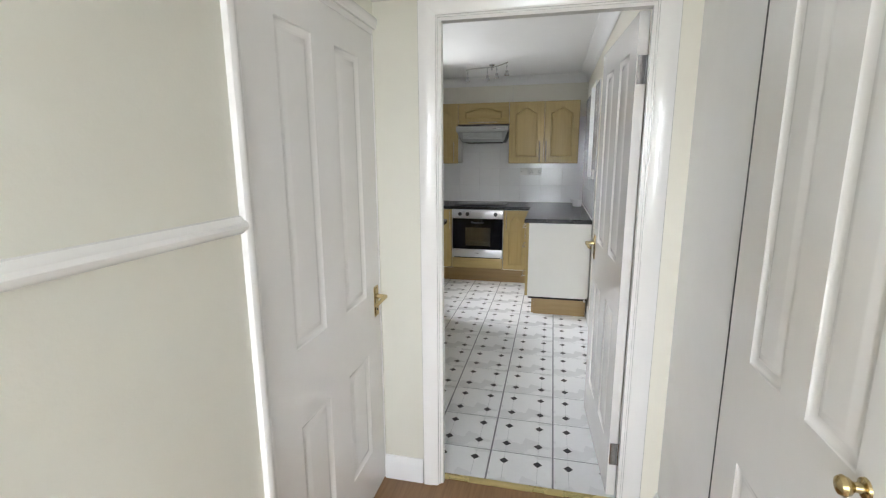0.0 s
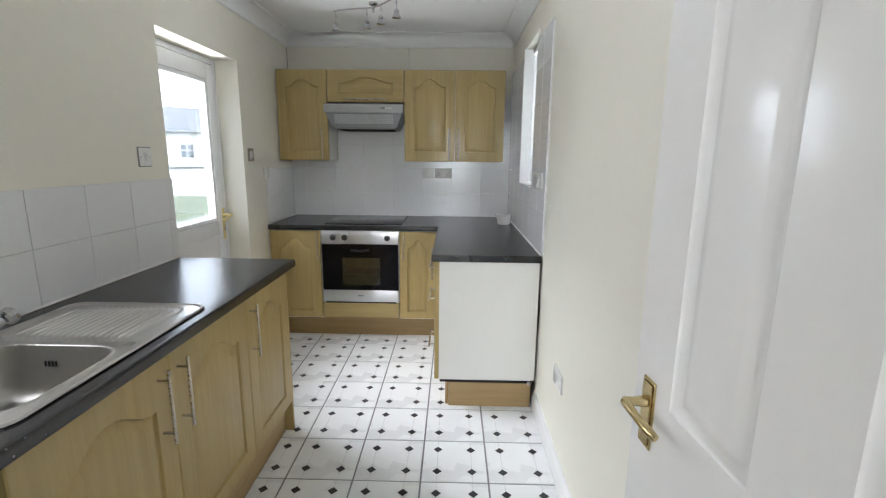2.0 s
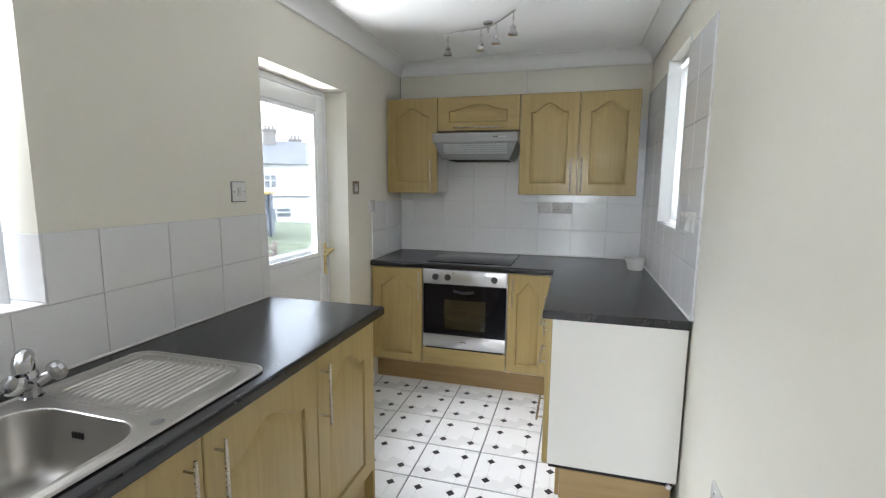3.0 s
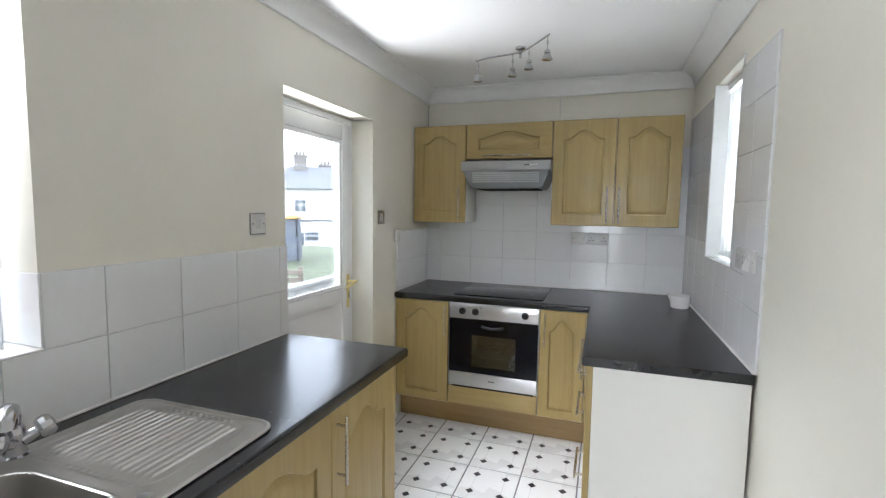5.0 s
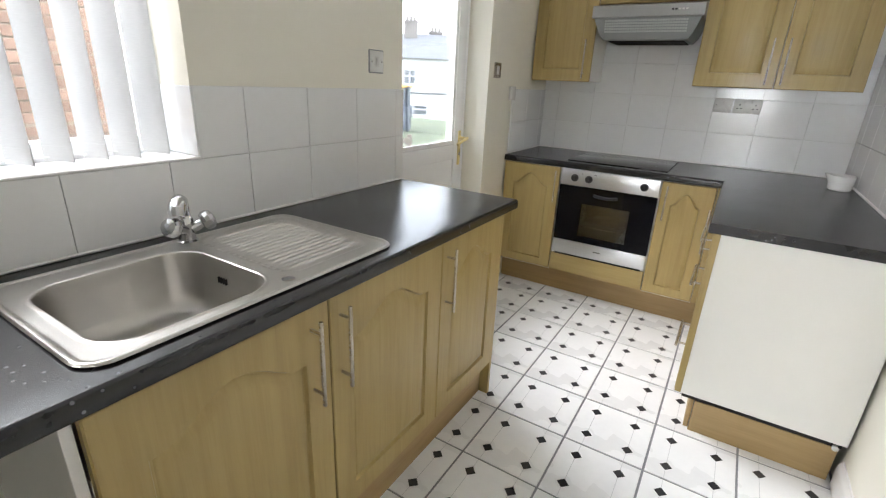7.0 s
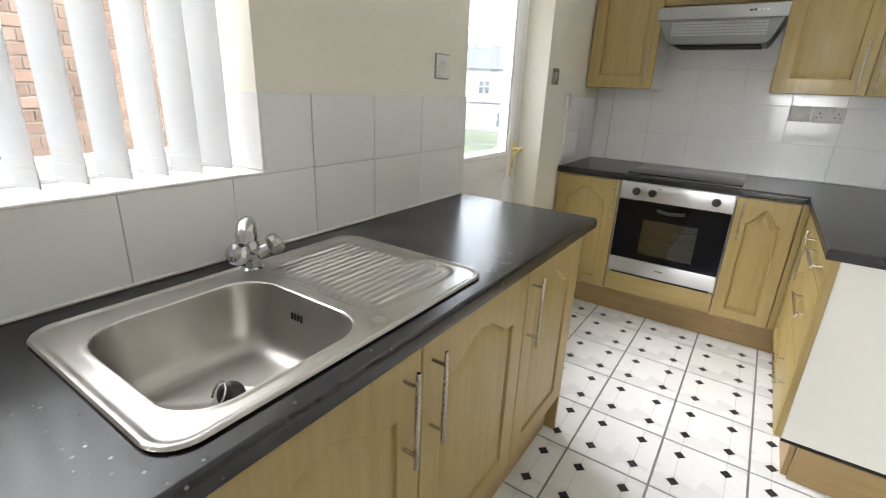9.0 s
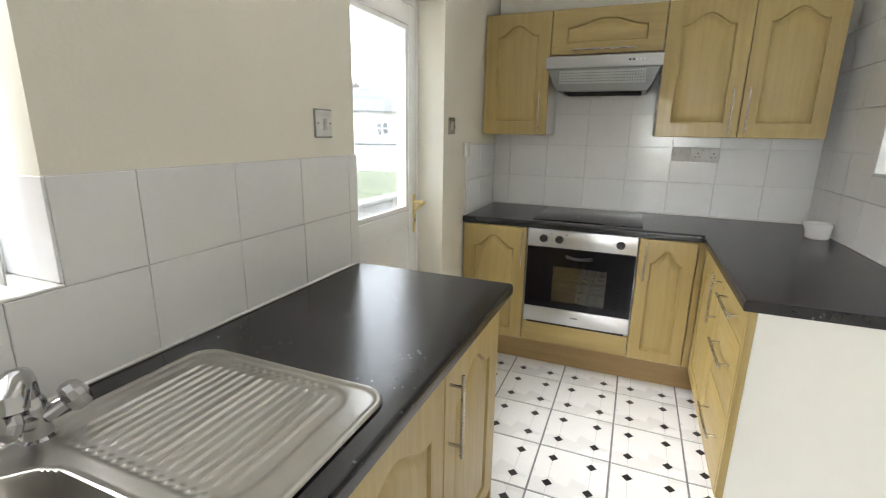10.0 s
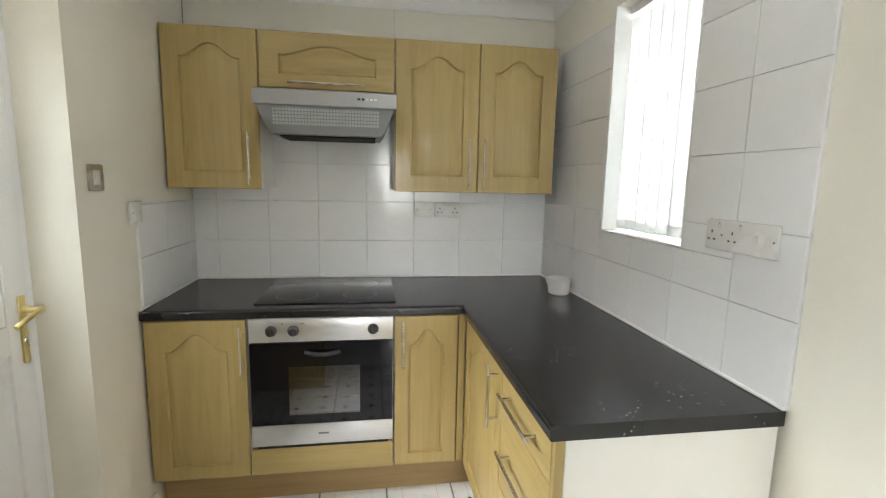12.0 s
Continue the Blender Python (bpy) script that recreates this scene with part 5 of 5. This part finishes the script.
def trampoline():
    """A round frame with a dark net enclosure and padded poles, seen beyond the wall."""
    cx, cy, r, z = -9.6, 13.4, 1.5, -0.07
    t = thing("trampoline", (cx, cy, z), "dark netted garden trampoline with orange padded poles", "trampoline")
    n = 8
    bm = bmesh.new()
    m = 40
    ring = lambda q, h: [(cx + q * math.cos(2 * math.pi * i / m), cy + q * math.sin(2 * math.pi * i / m), z + h) for i in range(m)]
    rings(bm, [ring(r, 0.62), ring(r, 0.70), ring(r - 0.25, 0.70), ring(r - 0.25, 0.62)], cap=False)
    part("pad", bm, NAVY, t, "dark padded rim")
    bm = bmesh.new()
    rings(bm, [ring(r - 0.05, 0.70), ring(r - 0.05, 1.22), ring(r - 0.06, 1.22), ring(r - 0.06, 0.70)], cap=False)
    part("net", bm, TARP, t, "dark grey net enclosure")
    bm = bmesh.new()
    rings(bm, [ring(r - 0.02, 0.05), ring(r - 0.02, 0.62), ring(r - 0.03, 0.62), ring(r - 0.03, 0.05)], cap=False)
    part("skirt", bm, TARP, t, "dark skirt below the rim")
    bm = bmesh.new()
    tube(bm, [(cx + r * math.cos(2 * math.pi * i / m), cy + r * math.sin(2 * math.pi * i / m), z + 1.25) for i in range(m + 1)], 0.03, 8, False)
    part("top_rail", bm, ORANGE, t, "faded yellow top rail", True)
    for i in range(n):
        a = 2 * math.pi * i / n + 0.22
        bm = bmesh.new()
        tube(bm, [(cx + r * math.cos(a), cy + r * math.sin(a), z), (cx + r * math.cos(a), cy + r * math.sin(a), z + 1.29)], 0.045, 10)
        part("pole", bm, ORANGE if i == 7 else TARP, t, "padded pole", True)


trampoline()


def pallet(at, turn):
    p = thing("wooden_pallet", at, "weathered wooden pallet leaning by the wall", "pallet", turn=turn, local=True)
    for i in range(4):
        part("board", one_box(0, 1.1, 0.0, 0.02, 0.06 + 0.13 * i, 0.15 + 0.13 * i, 0.003), FENCE_WOOD, p)
    for i in range(3):
        part("bearer", one_box(0.02 + 0.49 * i, 0.10 + 0.49 * i, 0.021, 0.09, 0.0, 0.60, 0.004), FENCE_WOOD, p)


pallet((-5.9, 9.0, -0.17), 25)

# dark screen with pale bunting in front of the far houses
sc = thing("garden_screen", (-13.3, 18.4, -0.17), "dark blue garden screen with pale bunting", "fence", turn=35, local=True)
for i in range(4):
    part("panel", one_box(-1.6 + 0.8 * i, -0.82 + 0.8 * i, 0, 0.03, -0.55, 0.30, 0.005), NAVY, sc)
for i in range(5):
    part("post", one_box(-1.65 + 0.8 * i, -1.58 + 0.8 * i, 0.0, 0.07, -2.1, 0.36), TARP, sc)
for i in range(9):
    bm = bmesh.new()
    x = -1.45 + 0.36 * i
    extrude(bm, lambda s: [(x - 0.07, s, 0.22), (x + 0.07, s, 0.22), (x, s, 0.06)], -0.012, -0.008)
    part("bunting_flag", bm, RENDER, sc, "small pale flag")


def brick_wall(name, x, y0, y1, z1, label):
    w = structure(name, one_box(x - 0.22, x, y0, y1, -0.16, z1), MORTAR, label)
    me = bpy.data.meshes.new("brick")
    b = one_box(0, 0.012, 0, 0.215, 0, 0.065, 0.003)
    b.to_mesh(me)
    b.free()
    me.materials.append(BRICK)
    rows = []
    for r in range(int((z1 + 0.16) / 0.075)):
        for k in range(int((y1 - y0) / 0.225) + 1):
            y, z = y0 + 0.225 * k - 0.1125 * (r % 2), -0.155 + 0.075 * r
            if y >= y0 and y + 0.215 <= y1:
                rows.append((y, z))
    near = [(y, z) for y, z in rows if 1.9 < y < 4.7 and 0.9 < z < 2.6][:300]
    for y, z in near:
        o = new("brick", me)
        o.parent = w
        o.location = (x, y, z)
    rest = bmesh.new()
    skip = set(near)
    for y, z in rows:
        if (y, z) not in skip:
            box(rest, x, x + 0.012, y, y + 0.215, z, z + 0.065)
    o = part("far_bricks", rest, BRICK, w)
    o["kind"] = "stuff"


brick_wall("wall_neighbour", -3.95, -1.5, 4.75, 2.9, "red brick wall of the neighbouring house")


def house(at, w, d, h, turn, label, chimneys, windows, roof_mat=SLATE, rise=1.9):
    hs = thing("house", at, label, "house", "houses behind", turn=turn, local=True)
    part("wall", one_box(-w / 2, w / 2, 0, d, 0, h), RENDER, hs, "white rendered walls")
    bm = bmesh.new()
    o = 0.35
    rz = h + rise
    base = [(-w / 2 - o, -o, h - 0.05), (w / 2 + o, -o, h - 0.05), (w / 2 + o, d + o, h - 0.05), (-w / 2 - o, d + o, h - 0.05)]
    v = [bm.verts.new(p) for p in base] + [bm.verts.new((-w / 2 + d * 0.45, d / 2, rz)), bm.verts.new((w / 2 - d * 0.45, d / 2, rz))]
    for q in ((0, 1, 5, 4), (1, 2, 5), (2, 3, 4, 5), (3, 0, 4), (3, 2, 1, 0)):
        bm.faces.new([v[i] for i in q])
    roof = part("roof", bm, roof_mat, hs, "hipped roof")
    for cx, cy, top in chimneys:
        bm = bmesh.new()
        box(bm, cx - 0.5, cx + 0.5, cy - 0.32, cy + 0.32, h + 0.4, rz + top - 0.35)
        box(bm, cx - 0.57, cx + 0.57, cy - 0.39, cy + 0.39, rz + top - 0.35, rz + top - 0.2)
        for k in (-0.28, 0, 0.28):
            lathe(bm, (cx + k, cy, rz + top - 0.2), (0, 0, 1), [(0, 0.12), (0.3, 0.10), (0.32, 0.07)], 10)
        part("chimney", bm, CHIMNEY, roof, "brick chimney with pots", False)
    part("string_course", one_box(-w / 2 - 0.06, w / 2 + 0.06, -0.08, -0.001, h * 0.52, h * 0.52 + 0.12), SLATE, hs, "grey band between the floors")
    for cx, cz, ww, wh in windows:
        f = bmesh.new()
        t = 0.07
        for q in ((cx - ww / 2, cx - ww / 2 + t, cz, cz + wh), (cx + ww / 2 - t, cx + ww / 2, cz, cz + wh), (cx - ww / 2, cx + ww / 2, cz, cz + t), (cx - ww / 2, cx + ww / 2, cz + wh - t, cz + wh), (cx - t / 2, cx + t / 2, cz, cz + wh), (cx - ww / 2, cx + ww / 2, cz + wh * 0.55 - t / 2, cz + wh * 0.55 + t / 2)):
            box(f, q[0], q[1], -0.055, -0.01, q[2], q[3])
        win = part("window", f, UPVC, hs, "white window frame")
        part("pane", one_box(cx - ww / 2 + 0.03, cx + ww / 2 - 0.03, -0.03, -0.012, cz + 0.03, cz + wh - 0.03), HOUSE_GLASS, win, "grey window glass")


house((-19.3, 33.7, -2.3), 13.4, 7.5, 5.2, 37, "white rendered semi-detached house with slate roof", ((-2.6, 3.2, 1.05), (-0.6, 4.2, 0.45)),
      ((-2.7, 3.35, 0.95, 1.05), (-5.2, 3.5, 2.0, 0.95), (-2.4, 1.15, 2.2, 0.8), (1.2, 3.35, 0.95, 1.05), (4.6, 3.4, 1.8, 1.0), (3.2, 1.0, 2.0, 1.2)))
house((-31.0, 25.0, -2.3), 9.0, 7.0, 4.6, 48, "lower house with a red tiled roof", ((2.2, 3.5, 0.6),), ((-1.5, 2.9, 1.2, 1.0), (2.0, 2.9, 1.2, 1.0), (0.5, 0.9, 1.8, 1.2)), ROOF_TILE, 1.7)


# ---- wall and floor tiles ----
TILE_MESH = {}


def tile_mesh(w, h, t, mats, key):
    """A slab w by h in u, v with softened edges, t thick."""
    k = (round(w, 4), round(h, 4), key)
    if k not in TILE_MESH:
        bm = bmesh.new()
        e = 0.0018
        rings(bm, [[(0, 0, 0), (w, 0, 0), (w, h, 0), (0, h, 0)], [(0, 0, t - e * 0.6), (w, 0, t - e * 0.6), (w, h, t - e * 0.6), (0, h, t - e * 0.6)], [(e, e, t), (w - e, e, t), (w - e, h - e, t), (e, h - e, t)]])
        bmesh.ops.recalc_face_normals(bm, faces=bm.faces)
        me = bpy.data.meshes.new(key)
        bm.to_mesh(me)
        bm.free()
        me.materials.append(mats)
        TILE_MESH[k] = me
    return TILE_MESH[k]


def wall_tiles(wall, way, place, us, vs, holes, joint=0.0019):
    """Tiles between successive joints us and vs; place(u) gives the world place of the tile's lower corner."""
    vs = [v * ZS for v in vs]
    holes = [(a, b, c * ZS, d * ZS) for a, b, c, d in holes]
    for u0, u1 in zip(us, us[1:]):
        for v0, v1 in zip(vs, vs[1:]):
            rects = [(u0, u1, v0, v1)]
            for hl in holes:
                rects = [p for r in rects for p in clip(r, hl)]
            for a, b, c, d in rects:
                if b - a < 0.012 or d - c < 0.012:
                    continue
                w, h = b - a - joint, d - c - joint
                o = new("wall_tile", tile_mesh(w, h, 0.0062, TILE, "wall_tile"))
                o.parent = wall
                left = b - joint / 2 if way == "-x" else a + joint / 2
                tilt = Euler((random.uniform(-0.002, 0.002), random.uniform(-0.002, 0.002), 0)).to_matrix().to_4x4()
                o.matrix_basis = facing(place(left, c + joint / 2), way) @ tilt


def steps(a, b, first, pitch):
    out = [a]
    v = first
    while v < b - 0.004:
        if v > a + 0.004:
            out.append(v)
        v += pitch
    return out + [b]


G = 0.0042
grout = bmesh.new()
wall_boxes(grout, (Y_KIT, 4.362), (TOP, 1.319), [WIN_L], lambda b, u0, u1, v0, v1: box(b, WL, WL + G, u0, u1, v0, v1))
part("grout", grout, GROUT, wall_left)
part("grout", one_box(WL, WL + G, 5.552, WB, TOP, 1.333), GROUT, wall_left)
part("grout", one_box(WL + G, WR - G, WB - G, WB, TOP, 1.94), GROUT, wall_back)
grout = bmesh.new()
wall_boxes(grout, (4.506, WB - G), (TOP, 2.115), [WIN_R], lambda b, u0, u1, v0, v1: box(b, WR - G, WR, u0, u1, v0, v1))
part("grout", grout, GROUT, wall_right)
wall_tiles(wall_left, "+x", lambda u, v: (WL + G - 0.0004, u, v), steps(Y_KIT, 4.362, 2.288, 0.2525), (TOP + 0.002, 1.117, 1.319), [WIN_L])
wall_tiles(wall_left, "+x", lambda u, v: (WL + G - 0.0004, u, v), (5.552, 5.806, 6.060, WB - 0.008), (TOP + 0.002, 1.122, 1.333), [])
wall_tiles(wall_back, "-y", lambda u, v: (u, WB - G + 0.0004, v), steps(XL, XR, -1.187, 0.2535), (TOP + 0.002, 1.122, 1.333, 1.530, 1.735, 1.94), [])
wall_tiles(wall_right, "-x", lambda u, v: (WR - G + 0.0004, u, v), steps(4.506, YB, 4.720, 0.2535), (TOP + 0.002, 1.134, 1.338, 1.540, 1.736, 1.930, 2.115), [WIN_R])

# floor: a grid of squares, each with four black diamonds joined by fine lines
P, FX, FY = 0.3045, 0.275, 3.590
LINE = 0.0085


def floor_mesh(x0, x1, y0, y1):
    """One square, cut to the room; x and y within the square from 0 to P."""
    bm = bmesh.new()
    a, b, c, d = max(x0, LINE / 2), min(x1, P - LINE / 2), max(y0, LINE / 2), min(y1, P - LINE / 2)
    if b - a < 0.004 or d - c < 0.004:
        return None
    e = 0.0008
    rings(bm, [[(a, c, -0.0035), (b, c, -0.0035), (b, d, -0.0035), (a, d, -0.0035)], [(a, c, -e), (b, c, -e), (b, d, -e), (a, d, -e)], [(a + e, c + e, 0), (b - e, c + e, 0), (b - e, d - e, 0), (a + e, d - e, 0)]])
    q0, q1, r = 0.235 * P, 0.765 * P, 0.0225
    inside = lambda x, y, m: a + m < x < b - m and c + m < y < d - m
    for x in (q0, q1):
        for y in (q0, q1):
            if inside(x, y, r):
                f = bm.faces.new([bm.verts.new(p) for p in ((x + r, y, 0.0005), (x, y + r, 0.0005), (x - r, y, 0.0005), (x, y - r, 0.0005))])
                f.material_index = 1
    for s in (q0, q1):
        lo, hi = q0 + r, q1 - r
        t = 0.0008
        for p0, p1 in (((s - t, lo), (s + t, hi)), ((s - t, c + 0.002), (s + t, q0 - r)), ((s - t, q1 + r), (s + t, d - 0.002))):
            if inside(*p0, 0) and inside(*p1, 0):
                f = bm.faces.new([bm.verts.new(p) for p in ((p0[0], p0[1], 0.0004), (p1[0], p0[1], 0.0004), (p1[0], p1[1], 0.0004), (p0[0], p1[1], 0.0004))])
                f.material_index = 2
    bmesh.ops.recalc_face_normals(bm, faces=bm.faces)
    me = bpy.data.meshes.new("floor_square")
    bm.to_mesh(me)
    bm.free()
    for mt in (VINYL, VINYL_BLACK, VINYL_FINE):
        me.materials.append(mt)
    return me


squares = {}
for i in range(-6, 3):
    for j in range(-6, 10):
        gx, gy = FX + P * i, FY + P * j
        for x0, x1, y0, y1 in ((WL, WR, Y_KIT, WB), (DOOR_X[0], DOOR_X[1], 2.135, Y_KIT)):
            k = (max(0, x0 - gx), min(P, x1 - gx), max(0, y0 - gy), min(P, y1 - gy))
            if k[0] >= k[1] or k[2] >= k[3]:
                continue
            k = tuple(round(v, 4) for v in k)
            if k not in squares:
                squares[k] = floor_mesh(*k)
            if squares[k]:
                o = new("floor_square", squares[k])
                o.parent = floor
                o.location = (gx, gy, 0)
